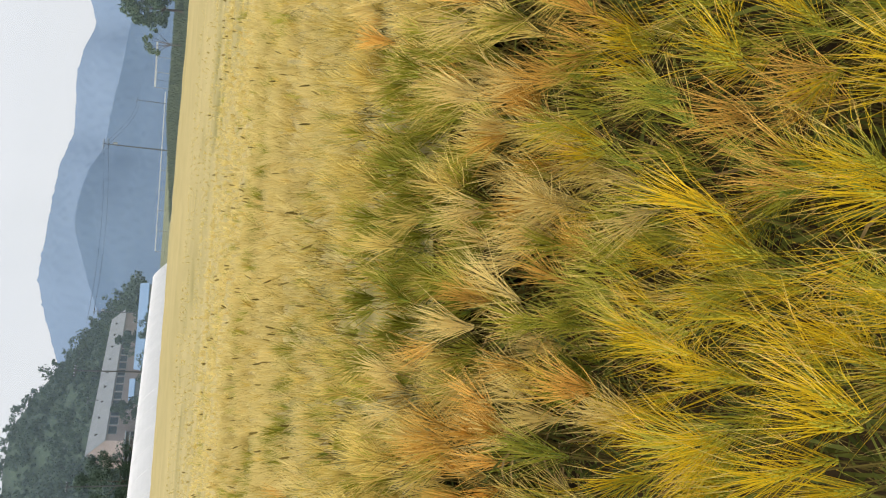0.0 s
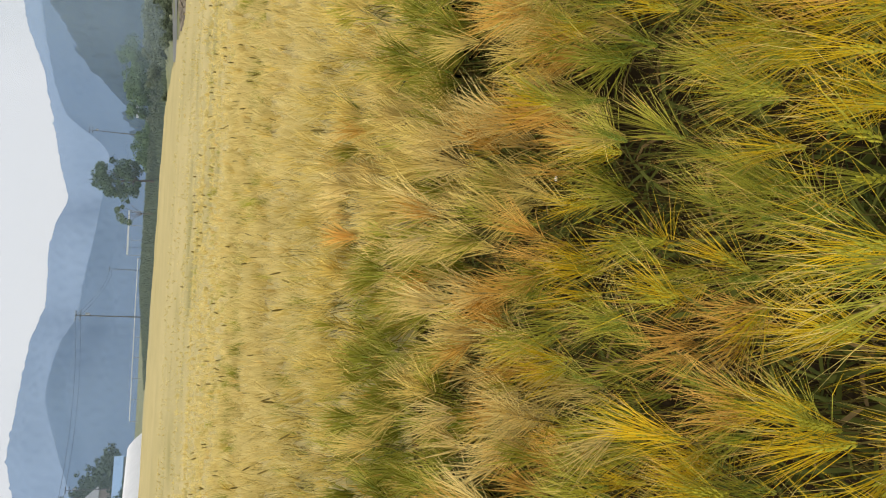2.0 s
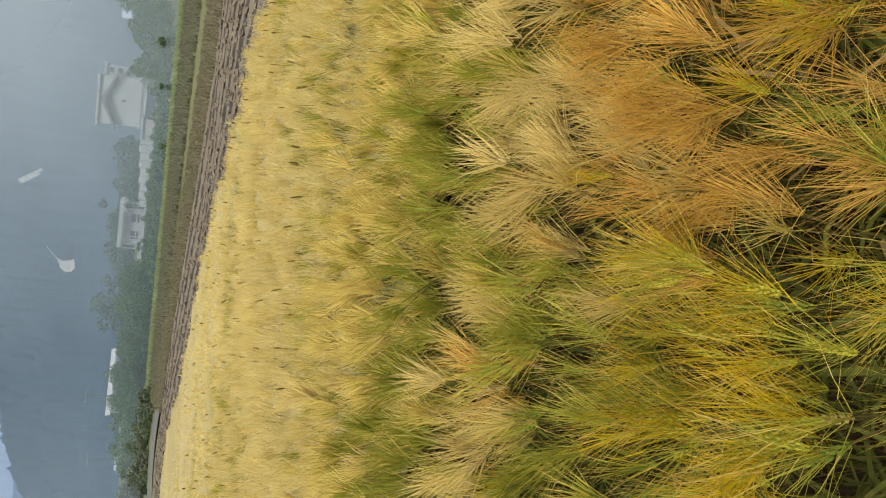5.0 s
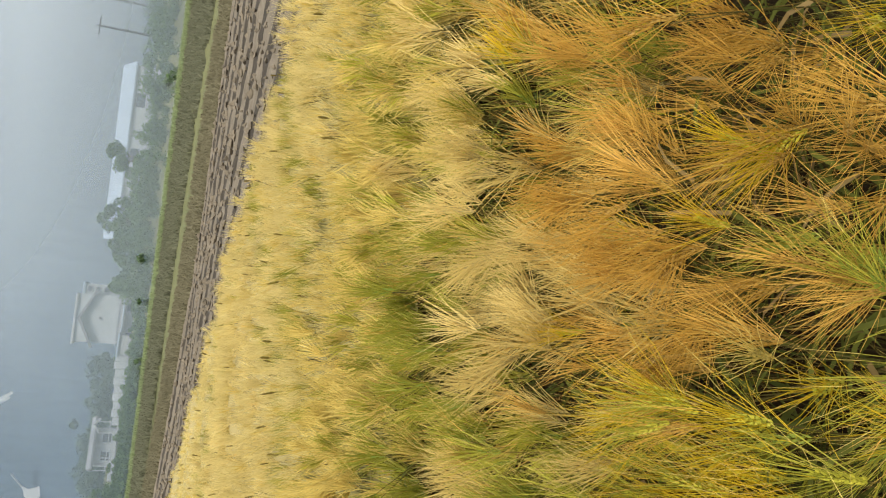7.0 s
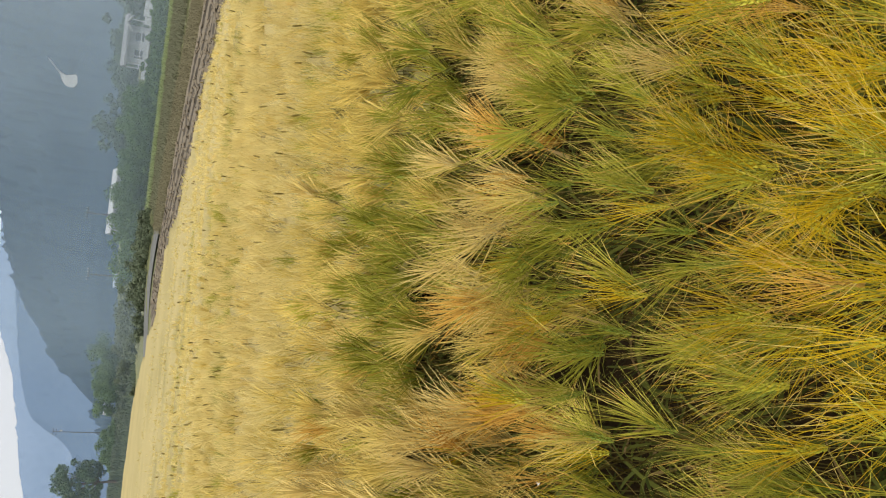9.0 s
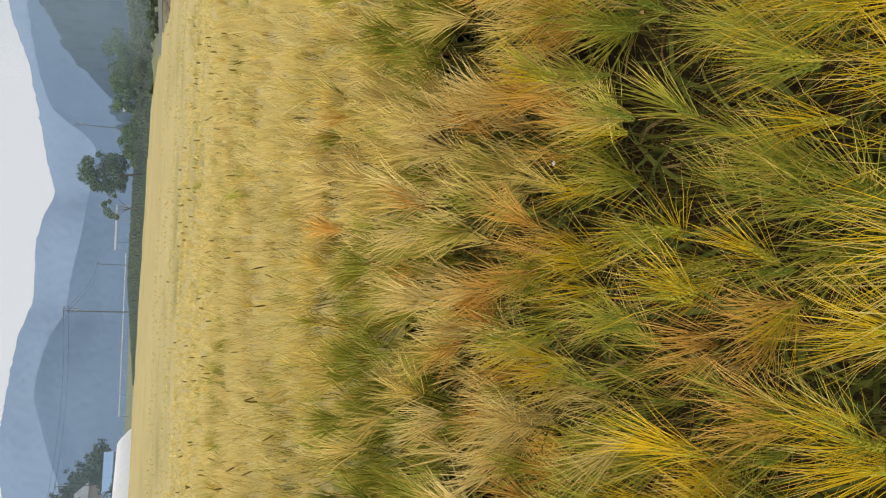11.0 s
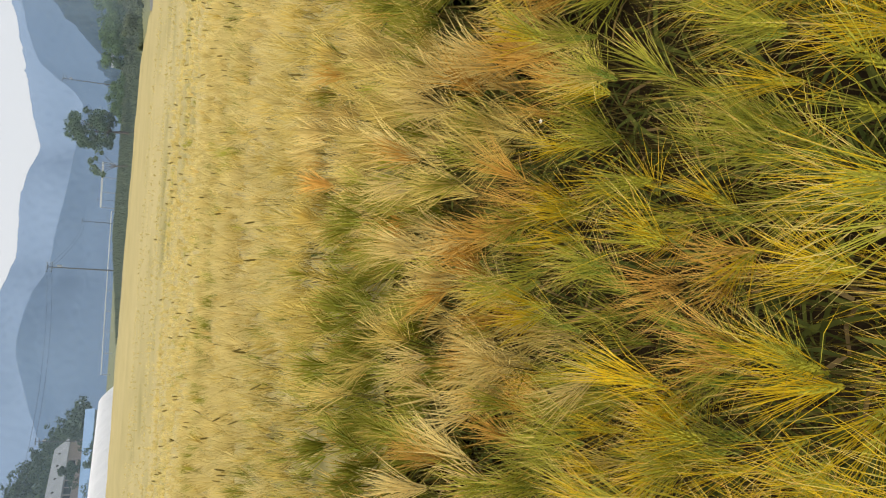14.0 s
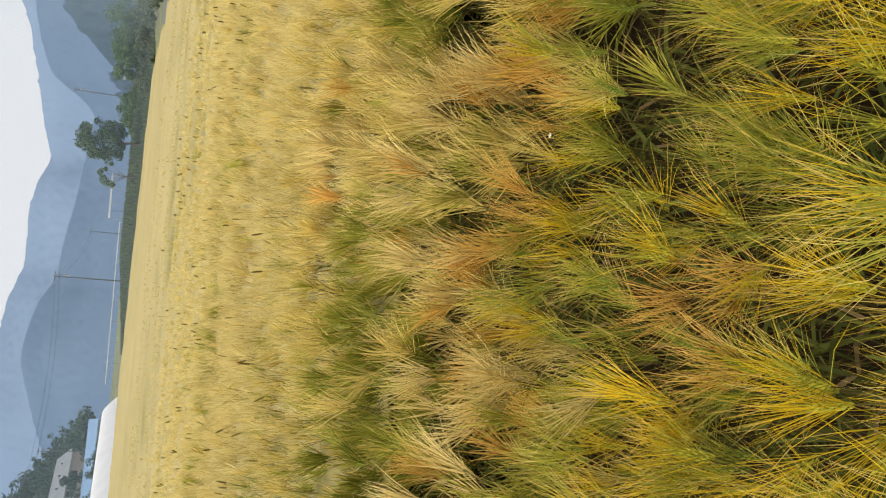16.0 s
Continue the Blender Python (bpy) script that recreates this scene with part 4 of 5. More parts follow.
# ---------------------------------------------------------------- thin mist lying in the valley
# Curved tinted sheets, added to stand in for haze in the air.
def mist_bank(h0, h1, d, tall, amount, fade, label, tint=(0.56, 0.71, 0.88), low=True):
    """A thin bank of mist: mostly clear, scattering some of the sky's light, thinning out at its ends; low: densest at its foot, else higher up."""
    m = bpy.data.materials.new("valley_mist")
    m.use_nodes = True
    n, l = m.node_tree.nodes, m.node_tree.links
    n.clear()
    thick, noise_, mul = n.new("ShaderNodeAttribute"), n.new("ShaderNodeTexNoise"), n.new("ShaderNodeMath")
    thick.attribute_name = "thickness"
    noise_.inputs["Scale"].default_value = 0.02
    tc = n.new("ShaderNodeTexCoord")
    l.new(tc.outputs["Object"], noise_.inputs["Vector"])
    vary = n.new("ShaderNodeMapRange")
    vary.inputs["To Min"].default_value, vary.inputs["To Max"].default_value = 0.8, 1.2
    l.new(noise_.outputs["Fac"], vary.inputs["Value"])
    mul.operation, mul.use_clamp = "MULTIPLY", True
    l.new(thick.outputs["Fac"], mul.inputs[0])
    l.new(vary.outputs[0], mul.inputs[1])
    clear_, lit, back, half, mix, end = (n.new("ShaderNode" + k) for k in ("BsdfTransparent", "BsdfDiffuse", "BsdfTranslucent", "MixShader", "MixShader", "OutputMaterial"))
    for k in (lit, back):
        k.inputs["Color"].default_value = (*tint, 1)
    l.new(lit.outputs[0], half.inputs[1])
    l.new(back.outputs[0], half.inputs[2])
    l.new(mul.outputs[0], mix.inputs[0])
    l.new(clear_.outputs[0], mix.inputs[1])
    l.new(half.outputs[0], mix.inputs[2])
    l.new(mix.outputs[0], end.inputs["Surface"])
    h, t = np.arange(h0, h1 + 1e-6, 1.0), np.linspace(0, 1, 9)
    H, V = np.meshgrid(h, t, indexing="ij")
    Z = rise(H, np.full(H.shape, float(d))) - 0.2 + V * tall
    me_v = np.stack([np.sin(np.radians(H)) * d, np.cos(np.radians(H)) * d, Z], -1).reshape(-1, 3)
    k = len(t)
    i, j = np.meshgrid(np.arange(len(h) - 1), np.arange(k - 1), indexing="ij")
    f = np.stack([i * k + j, (i + 1) * k + j, (i + 1) * k + j + 1, i * k + j + 1], -1).reshape(-1, 4)
    me = mesh_of("mist_bank", me_v, f, [m], smooth=True)
    ends = np.clip((H - h0) / fade[0], 0, 1) * np.clip((h1 - H) / fade[1], 0, 1)
    me.attributes.new("thickness", "FLOAT", "POINT").data.foreach_set("value", (amount * ends * np.clip((1 - V) * 3, 0, 1) * (1 if low else np.clip(V * 4.2, 0.08, 1))).ravel().astype(np.float32))
    tagged(new("mist_bank", me), label, "mist", kind="stuff")


mist_bank(21, 118, 67.4, 70, 0.20, (4, 20), "thin grey-blue morning mist before the village")
mist_bank(42, 118, 67.0, 60, 0.16, (14, 20), "pale mist before the barn", (0.74, 0.82, 0.88))
mist_bank(33, 118, 106, 45, 0.15, (8, 20), "thin mist among the houses", (0.62, 0.74, 0.84))
mist_bank(34, 118, 163, 90, 0.17, (20, 20), "pale mist between the village and the mountain", (0.64, 0.77, 0.92))
mist_bank(44, 118, 167, 90, 1.0, (32, 20), "low cloud hanging on the mountainside", (0.80, 0.85, 0.92), False)
mist_bank(-4, 36, 103.5, 30, 0.11, (5, 9), "thin blue mist at the far corner of the field")
mist_bank(-60, 3, 222, 75, 0.18, (20, 6), "thin grey-blue mist before the factory hill")
mist_bank(-3, 26, 172, 40, 0.06, (6, 6), "faint mist low in the valley")

# ---------------------------------------------------------------- greenhouse, factory and sheds
def greenhouse():
    a, b = Vector(at(-20.5, 112)), Vector(at(-3.0, 205))
    along = b - a
    m = Matrix.LocRotScale(a, Euler((0, 0, math.atan2(-along.x, along.y))), None)
    ob = thing("greenhouse", m, "long white film-covered tunnel greenhouse beside the barley", "greenhouse")
    n, half, top, side = 14, 4.2, 4.1, 0.8
    arch = [(half, 0)] + [(half * math.cos(math.pi * k / n), side + (top - side) * (1 - abs(math.cos(math.pi * k / n)) ** 1.4)) for k in range(n + 1)] + [(-half, 0)]
    part("cover", prism(arch, 0, along.length), FILM, ob)
    k = int(along.length // 6)
    hoop = bmesh.new()
    pts = [Vector((x * 1.006, 0, z * 1.006)) for x, z in arch]
    for p, q in zip(pts, pts[1:]):
        rod(hoop, p, q, 0.025, 0.025, 5)
    first = part("hoop", hoop, FILM, ob)
    for i in range(1, k + 1):
        o = new("hoop", first.data)
        o.parent, o.location = ob, (0, i * along.length / k, 0)
    part("base_rail", cube(half - 0.02, half + 0.08, 0, along.length, 0, 0.5), CONCRETE, ob)
    part("door", cube(-1.2, 1.2, along.length, along.length + 0.06, 0, 2.3, bevel=0.02), WHITEPAINT, ob)


greenhouse()


def gabled(name, m, wide, deep, wall_h, roof_h, wall, roof, label, category, windows=(), over=0.4, below=3.0):
    """A house with its long side along x and its front at y = 0; windows: centre, width, sill and head heights along the front."""
    ob = thing(name, m, label, category)
    part("wall", cube(0, wide, 0, deep, -below, wall_h), wall, ob)
    shape = [(-over, wall_h - 0.05), (deep / 2, wall_h + roof_h), (deep + over, wall_h - 0.05), (deep + over, wall_h + 0.15), (deep / 2, wall_h + roof_h + 0.22), (-over, wall_h + 0.15)]
    bm = prism(shape, -over, wide + over)
    bmesh.ops.transform(bm, verts=bm.verts, matrix=Matrix(((0, 1, 0, 0), (1, 0, 0, 0), (0, 0, 1, 0), (0, 0, 0, 1))))
    bmesh.ops.recalc_face_normals(bm, faces=bm.faces)
    part("roof", bm, roof, ob)
    gable = prism([(0, wall_h), (deep / 2, wall_h + roof_h), (deep, wall_h)], 0.02, wide - 0.02)
    bmesh.ops.transform(gable, verts=gable.verts, matrix=Matrix(((0, 1, 0, 0), (1, 0, 0, 0), (0, 0, 1, 0), (0, 0, 0, 1))))
    bmesh.ops.recalc_face_normals(gable, faces=gable.faces)
    part("gable", gable, wall, ob)
    for c, w, z0, z1 in windows:
        win = part("window", cube(c - w / 2, c + w / 2, -0.10, 0.05, z0, z1, bevel=0.03), WHITEPAINT, ob)
        part("pane", cube(c - w / 2 + 0.1, c + w / 2 - 0.1, -0.13, -0.104, z0 + 0.1, z1 - 0.1), DARKGLASS, win)
    return ob


def facing(heading, distance, z, turn=0.0):
    """A place with x running to the right as seen from the field and y away."""
    x, y, _ = at(heading, distance)
    return pose(x, y, z, 0, 0, -heading + turn)


gabled("warehouse", facing(-9.2, 255, 2.0, -3), 25.5, 9, 3.4, 2.6, CONCRETE, BLUEROOF, "long low warehouse with a bright blue metal roof", "warehouse", [(c, 1.6, 0.8, 2.4) for c in (3, 8, 13, 18, 23)])
gabled("shed", facing(-11.2, 245, 3.0), 5.4, 6, 4.0, 1.5, WHITEPAINT, BLUEROOF, "small shed with a blue metal roof beside the warehouse", "shed", [(2.6, 1.4, 1.0, 2.4)])
fac = gabled("factory", facing(-13.9, 238, 9.6, 55.5), 82, 9, 3.6, 4.8, PINKWALL, GREYROOF, "long factory with a pale grey roof and dark windows", "factory", [(5.0 + 4.5 * k, 3.7, 1.1, 3.35) for k in range(14)], below=7.0)
for k in range(9):
    vent = bmesh.new()
    rod(vent, (6 + 8.6 * k, 2.2, 5.6), (6 + 8.6 * k, 2.2, 6.6), 0.28, 0.28, 8)
    rod(vent, (6 + 8.6 * k, 2.2, 6.6), (6 + 8.6 * k, 2.2, 6.9), 0.45, 0.15, 8)
    part("vent", vent, METAL, fac)


def carport():
    ob = thing("carport", facing(-16.3, 235, 5.0), "open steel carport with white roof edges and deep shade", "shed")
    part("roof", cube(0, 12.5, 0, 5, 3.0, 3.35, bevel=0.05), WHITEPAINT, ob)
    part("lower_roof", cube(0.3, 12.2, -1.2, -0.1, 1.9, 2.15, bevel=0.04), WHITEPAINT, ob)
    # Dark metal wall added to stand for the deep shade under the roofs.
    part("back_wall", cube(0, 12.5, 4.7, 4.9, -3, 2.99), METAL, ob)
    for x in (0.2, 3.2, 6.2, 9.2, 12.2):
        part("post", cube(x - 0.08, x + 0.08, 0, 0.16, -3, 2.99), METAL, ob)


carport()
thicket("shrubs", band(26, -16.5, -4.5, 228, 242, 0), 2.4, 50, 0.4, WOOD, "dark green trees among the sheds", "trees")
for h, d, s in ((-7.3, 262, 1.35), (-11.8, 240, 1.15), (-5.2, 285, 1.2), (-15.3, 222, 1.75), (-16.5, 220, 2.0), (-18.2, 224, 2.0)):
    x, y, _ = at(h, d)
    tree(pose(x, y, float(rise(h, d)), 0, 0, 0), "dense dark green tree beside the factory", 8.5 * s, clumps(16, 11, 0.32, 0.25, 0.95, 0.14), 0.2, 6, 130, 0.36, WOOD, "trees by the factory")

# ---------------------------------------------------------------- poles, wires, roadside
def utility_pole(heading, distance, z, height, arms, label):
    x, y, _ = at(heading, distance)
    ob = thing("utility_pole", pose(x, y, z, 0, 0, -heading + 20), label, "utility pole", "poles along the valley")
    part("shaft", rod(bmesh.new(), (0, 0, -0.5), (0, 0, height), 0.17, 0.10, 10), POLE, ob)
    for k in range(arms):
        zz = height - 0.35 - 0.9 * k
        arm = part("crossarm", cube(-1.1, 1.1, -0.06, 0.06, zz, zz + 0.13, bevel=0.01), METAL, ob)
        for xx in (-1.0, -0.45, 0.45, 1.0):
            ins = bmesh.new()
            rod(ins, (xx, 0, zz + 0.13), (xx, 0, zz + 0.42), 0.07, 0.05, 6)
            part("insulator", ins, WHITEPAINT, arm)
    if arms > 1:
        part("transformer", rod(bmesh.new(), (0.35, -0.25, height - 3.0), (0.35, -0.25, height - 2.1), 0.22, 0.22, 10), CONCRETE, ob)
    return Vector((x, y, z + height - 0.2))


PLAIN, FULL = "slim grey concrete utility pole with one crossarm", "grey concrete utility pole with two crossarms and a transformer"
tops = [utility_pole(h, d, z, t, n, s) for h, d, z, t, n, s in (
    (-16.75, 190, 2.0, 15.8, 1, PLAIN), (-9.4, 172, 2.0, 14.9, 1, PLAIN), (5.75, 186, 2.6, 13.6, 2, FULL), (8.9, 330, 4.8, 11.8, 1, PLAIN), (10.4, 620, 9.0, 11.6, 1, PLAIN))]
side = [utility_pole(h, d, z, t, n, s) for h, d, z, t, n, s in (
    (-5.45, 262, 4.0, 17.0, 2, FULL), (-11.3, 262, 6.0, 14.5, 1, PLAIN), (18.05, 290, 9.0, 14.6, 2, FULL), (28.4, 150, 4.8, 6.0, 1, PLAIN), (32.45, 152, 5.6, 6.6, 1, PLAIN), (71.4, 96, 2.8, 8.0, 1, PLAIN), (73.2, 118, 4.0, 10.0, 1, PLAIN))]


def wire(a, b, sag):
    cu = bpy.data.curves.new("power_line", "CURVE")
    cu.dimensions, cu.bevel_depth, cu.bevel_resolution = "3D", 0.028, 1
    sp = cu.splines.new("POLY")
    sp.points.add(16)
    for k in range(17):
        s = k / 16
        p = a.lerp(b, s) - Vector((0, 0, 4 * sag * s * (1 - s)))
        sp.points[k].co = (*p, 1)
    cu.materials.append(METAL)
    return tagged(new("power_line", cu), "thin dark power line slung between poles", "power line", "power lines")


for a, b in (tops[1:3], tops[2:4]):
    for dz in (0, -0.9):
        wire(a + Vector((0, 0, dz)), b + Vector((0, 0, dz)), 1.6)


def barrier(h0, h1, d0, d1, z0, z1, tall, label):
    a, b = Vector(at(h0, d0, z0)), Vector(at(h1, d1, z1))
    along = b - a
    ob = thing("road_barrier", Matrix.LocRotScale(a, Euler((0, 0, math.atan2(along.y, along.x))), None), label, "barrier", "white barriers on the valley road")
    ln = math.hypot(along.x, along.y)
    tilt = math.atan2(along.z, ln)
    bm = cube(0, ln, -0.1, 0.1, 0.5, 0.5 + tall, bevel=0.03)
    bmesh.ops.rotate(bm, verts=bm.verts, cent=(0, 0, 0), matrix=Matrix.Rotation(-tilt, 3, "Y"))
    part("rail", bm, FILM, ob)
    n = max(3, int(ln // 8))
    for k in range(n + 1):
        s = k / n
        part("post", cube(s * ln - 0.1, s * ln + 0.1, -0.08, 0.08, s * along.z - 6, s * along.z + 0.55), CONCRETE, ob)


barrier(-1.2, 9.7, 330, 345, 4.9, 5.9, 0.32, "low white barrier wall along the valley road")
barrier(9.9, 12.9, 420, 430, 11.8, 12.4, 0.8, "white barrier wall on the raised road")
barrier(19.2, 21.5, 300, 310, 8.0, 9.0, 1.0, "pale barrier at the bend of the road")

# ---------------------------------------------------------------- village side
gabled("shed", facing(31.4, 160, 6.5, 4), 11.6, 6, 1.6, 0.9, GREYROOF, WHITEPAINT, "long shed with a white roof at the foot of the mountain", "shed", [(3, 1.4, 0.2, 1.2), (8, 1.4, 0.2, 1.2), (12, 1.4, 0.2, 1.2)])
gabled("hut", facing(27.9, 140, 4.7, 10), 1.3, 1.8, 0.8, 0.4, GREYROOF, SKYROOF, "tiny pale hut among the shrubs", "hut", [(0.65, 0.5, 0.2, 0.65)])
gabled("barn", facing(57.7, 122, 5.6, -1), 25.0, 9, 2.1, 1.9, WHITEPAINT, SKYROOF, "long barn with a pale blue metal roof", "barn", [(4, 2.2, 0.4, 1.8), (12, 2.2, 0.4, 1.8), (20, 2.2, 0.4, 1.8)])


def villa():
    """Two-storey house whose gable looks at the field, with a taller wing beside it."""
    ob = thing("house", facing(49.6, 118, 4.0, -4) @ Matrix.Translation((1.8, 0, 0)) @ Matrix.Diagonal((0.82, 1, 1, 1)), "white two-storey house with grey porch gable and tall wing", "house")
    part("lower_wall", cube(0.3, 8.3, 0, 9, -2, 2.0), CONCRETE, ob, "grey rendered ground floor")
    part("wall", cube(0.3, 8.3, 0, 9, 2.004, 7.3), WHITEPAINT, ob)
    part("flat_roof", cube(-0.1, 8.3, -0.35, 9.3, 7.3, 7.6, bevel=0.05), GREYROOF, ob)
    part("porch_gable", prism([(-0.5, 4.85), (4.3, 6.7), (9.1, 4.85), (9.1, 5.2), (4.3, 7.1), (-0.5, 5.2)], -0.9, -0.02), SLATE, ob)
    part("eaves_band", cube(0.1, 8.5, -0.14, 0.0, 2.0, 2.3), GREYROOF, ob)
    for c, w, z0, z1 in ((1.8, 1.1, -0.3, 1.0), (6.6, 1.4, 0.0, 1.1), (4.4, 0.5, 3.9, 4.5)):
        win = part("window", cube(c - w / 2, c + w / 2, -0.08, 0.04, z0, z1, bevel=0.03), GREYROOF, ob)
        part("pane", cube(c - w / 2 + 0.1, c + w / 2 - 0.1, -0.11, -0.084, z0 + 0.1, z1 - 0.1), DARKGLASS, win)
    part("side_wing", cube(8.35, 10.0, 0.6, 6, -2, 6.6), WHITEPAINT, ob)
    part("wing_roof", cube(8.2, 10.3, 0.3, 6.3, 6.6, 6.95, bevel=0.06), SKYROOF, ob)
    for z in (3.6, 4.7, 5.7):
        win = part("window", cube(8.7, 9.7, 0.5, 0.62, z, z + 0.7, bevel=0.03), GREYROOF, ob)
        part("pane", cube(8.8, 9.6, 0.46, 0.496, z + 0.1, z + 0.6), DARKGLASS, win)
    part("porch", cube(-1.2, 2.0, -3.2, -0.15, -2, 1.4), GREYROOF, ob)
    part("porch_roof", cube(-1.6, 2.3, -3.5, -0.16, 1.4, 1.65, bevel=0.04), SKYROOF, ob)
    part("canopy", cube(2.4, 8.0, -1.6, -0.16, 1.3, 1.5, bevel=0.03), SKYROOF, ob)


villa()


def cottage():
    ob = thing("cottage", facing(42.4, 118, 4.2, 3), "small hillside cottage with a white-framed veranda and deck", "house")
    part("wall", cube(0.8, 5.8, 1.5, 6, -2, 2.8), GREYROOF, ob)
    lean = prism([(0.4, 2.75), (3.0, 3.35), (6.6, 2.95), (6.6, 3.2), (3.0, 3.62), (0.4, 3.0)], -0.6, 6.4)
    bmesh.ops.transform(lean, verts=lean.verts, matrix=Matrix.Translation((3.3, 3.3, 0)) @ pose(0, 0, 0, 0, 0, 90) @ Matrix.Translation((-3.3, -3.3, 0)))
    part("roof", lean, SLATE, ob)
    part("porch_gable", prism([(5.0, 2.3), (5.9, 3.0), (6.8, 2.3), (6.8, 2.5), (5.9, 3.25), (5.0, 2.5)], -1.2, 0.4), GREYROOF, ob)
    part("deck", cube(-0.3, 6.5, -1.2, 1.49, 0.0, 0.25, bevel=0.03), GREYROOF, ob)
    for x in (0.0, 1.6, 3.2, 4.8, 6.3):
        part("post", cube(x - 0.05, x + 0.05, -1.1, -1.0, -2, 2.6), GREYROOF, ob)
    part("rail", cube(-0.2, 6.5, -1.15, -1.05, 1.05, 1.15), GREYROOF, ob)
    for c in (2.0, 4.4):
        win = part("window", cube(c - 0.7, c + 0.7, 1.40, 1.52, 0.7, 2.0, bevel=0.03), WHITEPAINT, ob)
        part("pane", cube(c - 0.58, c + 0.58, 1.36, 1.396, 0.82, 1.88), DARKGLASS, win)
    part("store", cube(-1.4, 1.2, -2.6, -1.25, -2, 0.6, bevel=0.03), WHITEPAINT, ob)


cottage()


def garden_wall(h0, h1, d, z0, z1, label):
    a, b = Vector(at(h0, d, z0)), Vector(at(h1, d, z1))
    along = b - a
    ob = thing("garden_wall", Matrix.LocRotScale(a, Euler((0, 0, math.atan2(along.y, along.x))), None), label, "wall")
    n = 9
    for k in range(n):
        s0, s1 = k * along.length / n, (k + 1) * along.length / n - 0.05
        z = along.z * k / n
        part("wall_panel", cube(s0, s1, -0.1, 0.1, -3 + z, z + 0.5 + 0.15 * (k % 2), bevel=0.02), WHITEPAINT, ob)


thicket("woods", band(70, 37, 49.5, 128, 160), 2.3, 80, 0.32, WOOD, "dark trees behind the cottage", "trees")
garden_wall(45.3, 50.0, 116, 4.6, 5.2, "stepped white garden wall between the two houses")
for h, d, tall, seed in ((63.2, 100, 5.6, 21), (59.0, 98, 5.6, 22), (57.0, 96, 4.6, 23), (54.6, 92, 3.6, 25)):
    x, y, _ = at(h, d)
    tree(pose(x, y, float(rise(h, d)), 0, 0, 0), "rounded grey-green garden tree in front of the barn", tall, clumps(18, seed, 0.38, 0.2, 0.9, 0.15), 0.16, 6, 150, 0.19, SHRUB, "garden trees")


def slip(heading, el, distance, outline, label):
    """Bare ground showing through the woods on the mountain."""
    base = Vector(at(heading, distance, math.tan(radians(el)) * distance + 1.6))
    ob = thing("bare_slope", Matrix.LocRotScale(base, Euler((0, 0, radians(-heading))), None), label, "rock")
    part("rock_face", prism(outline, -1.5, 1.5), ROCK, ob)


slip(41.1, 5.9, 212, [(3.6, 4.6), (3.2, 4.4), (0.2, 1.6), (-1.2, 1.2), (-2.3, 0.2), (-2.4, -1.2), (-1.2, -2.3), (0.4, -2.9), (2.0, -4.0), (1.6, -2.4), (0.6, -1.2), (0.2, 0.6), (1.0, 2.2)], "pale bare gully on the wooded mountainside")
slip(46.6, 8.0, 236, [(-2.4, 3.4), (1.6, -2.7), (2.7, -1.9), (-1.6, 4.6)], "pale bare track cut through the mountain woods")

# ---------------------------------------------------------------- by the near ears
NAMES = ("straw-yellow", "fresh green", "golden yellow-green", "orange-tan", "pale straw")


def barley_plant(tone, bend):
    """One plant: stem, two leaves, and an ear with its long awns."""
    ob = thing("barley_plant", Matrix.Identity(4), NAMES[tone] + " barley plant with a long-awned ear", "barley", "nearest barley plants")
    axis = unit(np.array([[math.sin(bend), 0.0, math.cos(bend)]]))
    base, length, kind = np.array([[0.0, 0.0, 0.80]]), np.array([0.062]), np.array([tone])

    def piece(name, fill, parent):
        heap = Heap()
        fill(heap)
        p = new(name, heap.mesh(name))
        p.parent = parent
        return p

    piece("stem", lambda h: (stems(h, np.array([[0.0, 0, 0]]), np.array([[0.004, 0, 0.45]]), np.array([0.0019])), stems(h, np.array([[0.004, 0, 0.45]]), base, np.array([0.0015]))), ob)
    for z in (0.42, 0.60):
        piece("leaf", lambda h: blades(h, np.array([[0.003, 0.0, z]]), np.array([0.24]), np.array([0.006]), np.array([False])), ob)
    ear = piece("ear", lambda h: kernels(h, base, axis, length, kind, 10, 4), ob)
    piece("beard", lambda h: awns(h, base, axis, length, kind, 36, np.array([0.00050]), 0.130, True, 1.0, np.array([0.5])), ear)
    return ob


def stand(x, y, z, turn, tip):
    """The pose in which the ear's foot is at (x, y, z) and the root in the soil."""
    m = pose(0, 0, 0, tip, 0, turn)
    up = m @ Vector((0, 0, 0.80))
    return Matrix.Translation((x - up.x, y - up.y, z - up.z)) @ m


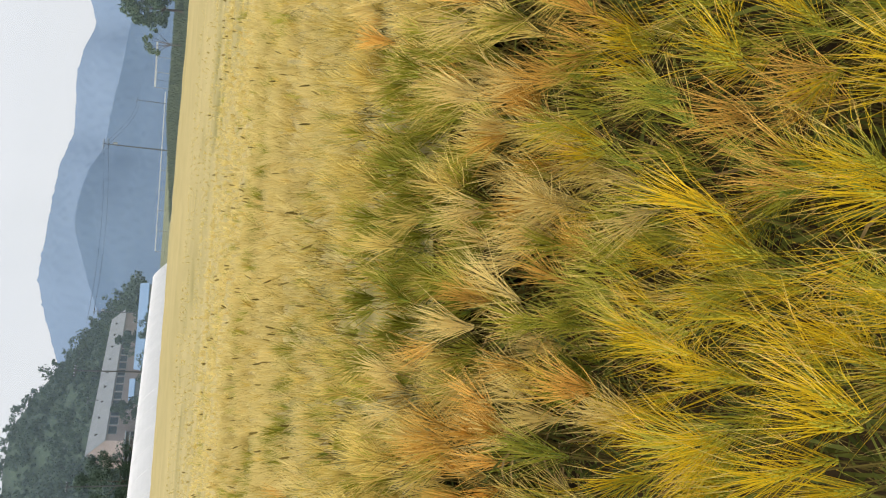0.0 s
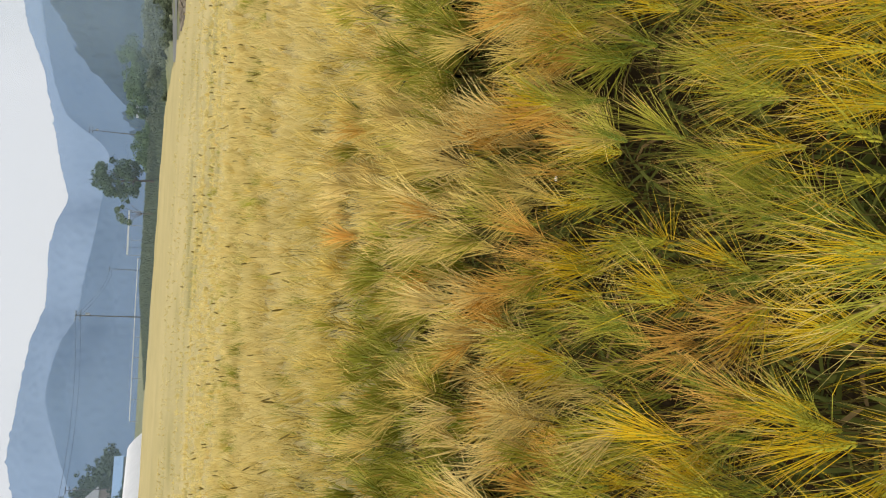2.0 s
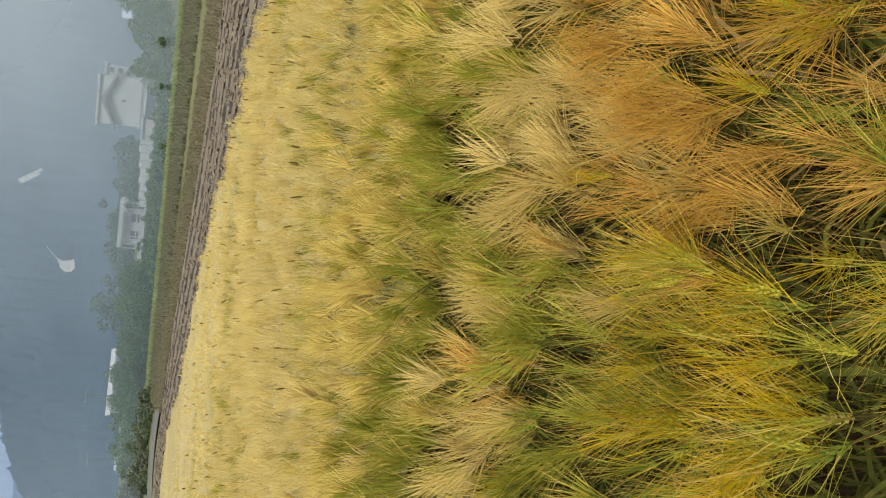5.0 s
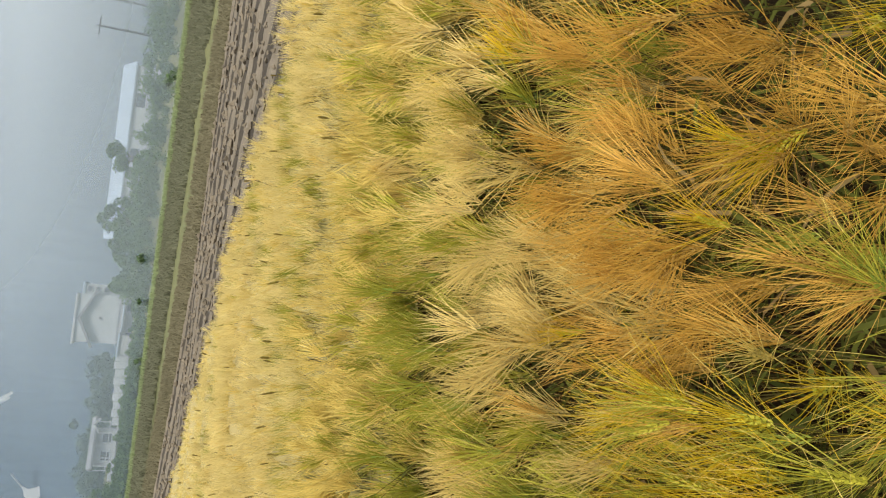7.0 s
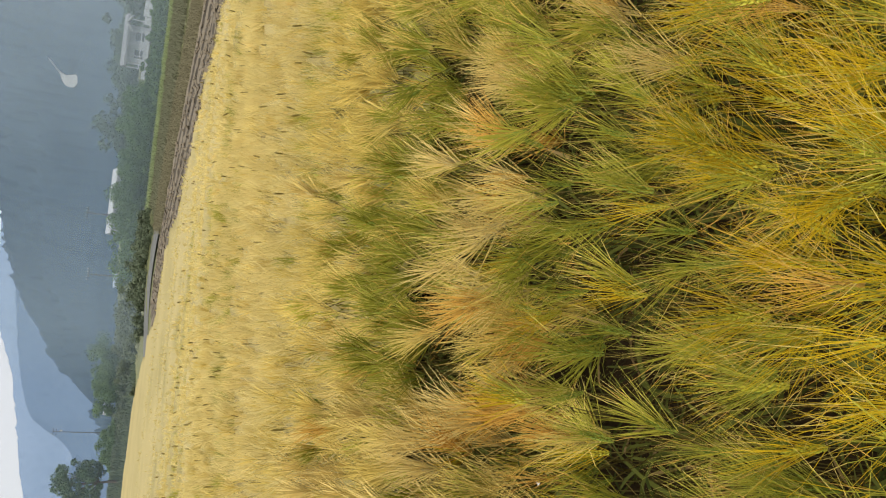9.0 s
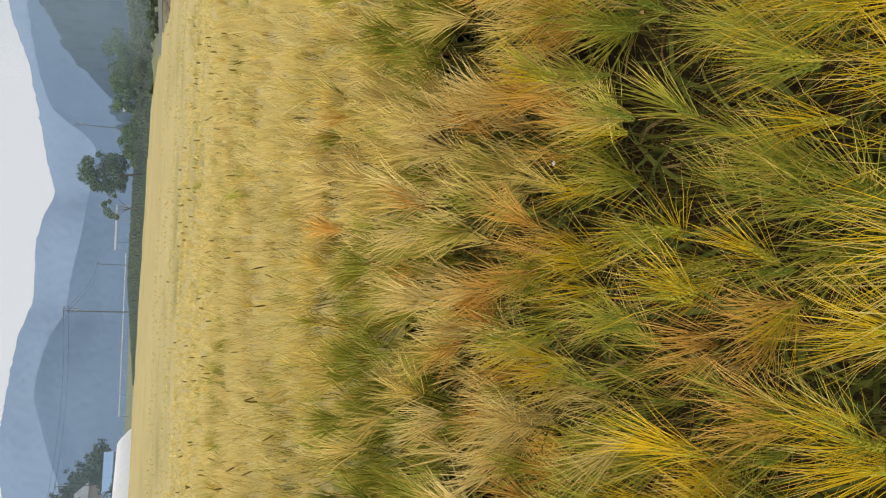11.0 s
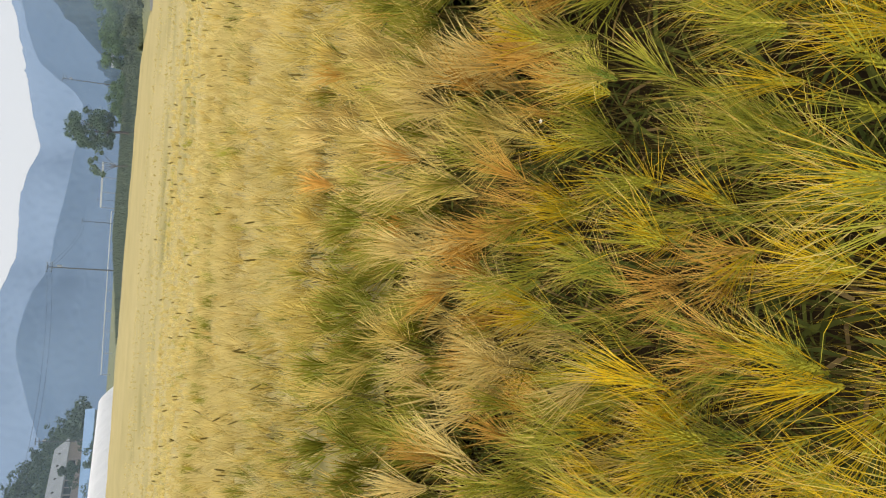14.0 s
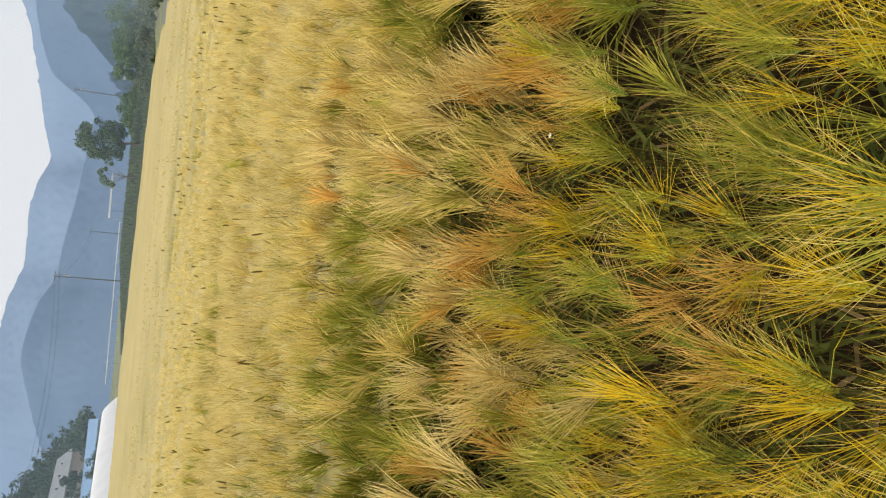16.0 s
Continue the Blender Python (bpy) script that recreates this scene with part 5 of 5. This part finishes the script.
SPOTS = [(0.24, 0.60, 2), (0.13, 0.65, 2), (0.35, 0.84, 2), (0.30, 1.11, 1), (0.19, 1.55, 0), (0.56, 1.31, 0), (0.39, 0.70, 1), (0.12, 0.79, 1), (0.08, 0.98, 2), (0.67, 0.82, 1), (0.62, 0.54, 3), (0.54, 0.50, 2),
         (0.85, 0.80, 1), (0.58, 0.72, 2), (0.70, 0.50, 2), (0.98, 0.22, 3), (1.02, 0.68, 2), (0.88, 0.18, 3), (0.76, 0.38, 2), (0.67, 0.42, 2), (0.92, 0.32, 0), (1.14, 0.26, 2), (0.73, 0.32, 2), (0.98, 0.49, 3), (1.17, 0.15, 2)]
forms = {(tone, k): barley_plant(tone, 0.10 + 0.16 * k) for tone in range(5) for k in range(3)}
extra_x, extra_y = scatter(0.62, 1.45, 72)
extra = [(x, y, (2, 1, 2, 3, 3)[int(t)]) for x, y, t in zip(extra_x, extra_y, tones(extra_x, extra_y))]
placed = set()
for i, (x, y, tone) in enumerate(SPOTS + extra):
    k = i % 3
    proud = 0.03 if i < len(SPOTS) else rng.uniform(-0.04, 0.015)
    m = stand(x, y, float(swell(np.array([x]), np.array([y]))[0]) - 0.085 + proud, rng.uniform(0, 360), rng.uniform(-7, 7))
    if (tone, k) in placed:
        copy_thing(forms[tone, k], m)
    else:
        forms[tone, k].matrix_basis = m
        placed.add((tone, k))
for key, ob in forms.items():
    if key not in placed:
        for o in (*ob.children_recursive, ob):
            bpy.data.objects.remove(o)


def petal_flower():
    ob = thing("flower", pose(0.645, 1.405, -0.10), "small white wild flower among the barley stems", "flower")
    part("stalk", rod(bmesh.new(), (0.03, 0.02, 0.10), (0, 0, 0.875), 0.0012, 0.0008, 6), BLADE, ob)
    for k in range(5):
        bm = bmesh.new()
        bmesh.ops.create_icosphere(bm, subdivisions=1, radius=1, matrix=pose(0, 0, 0.88, 0, 0, 72 * k) @ Matrix.LocRotScale((0.0032, 0, 0), Euler((0, -0.5, 0)), (0.0036, 0.0024, 0.0012)))
        part("petal", bm, PETAL, ob)


petal_flower()
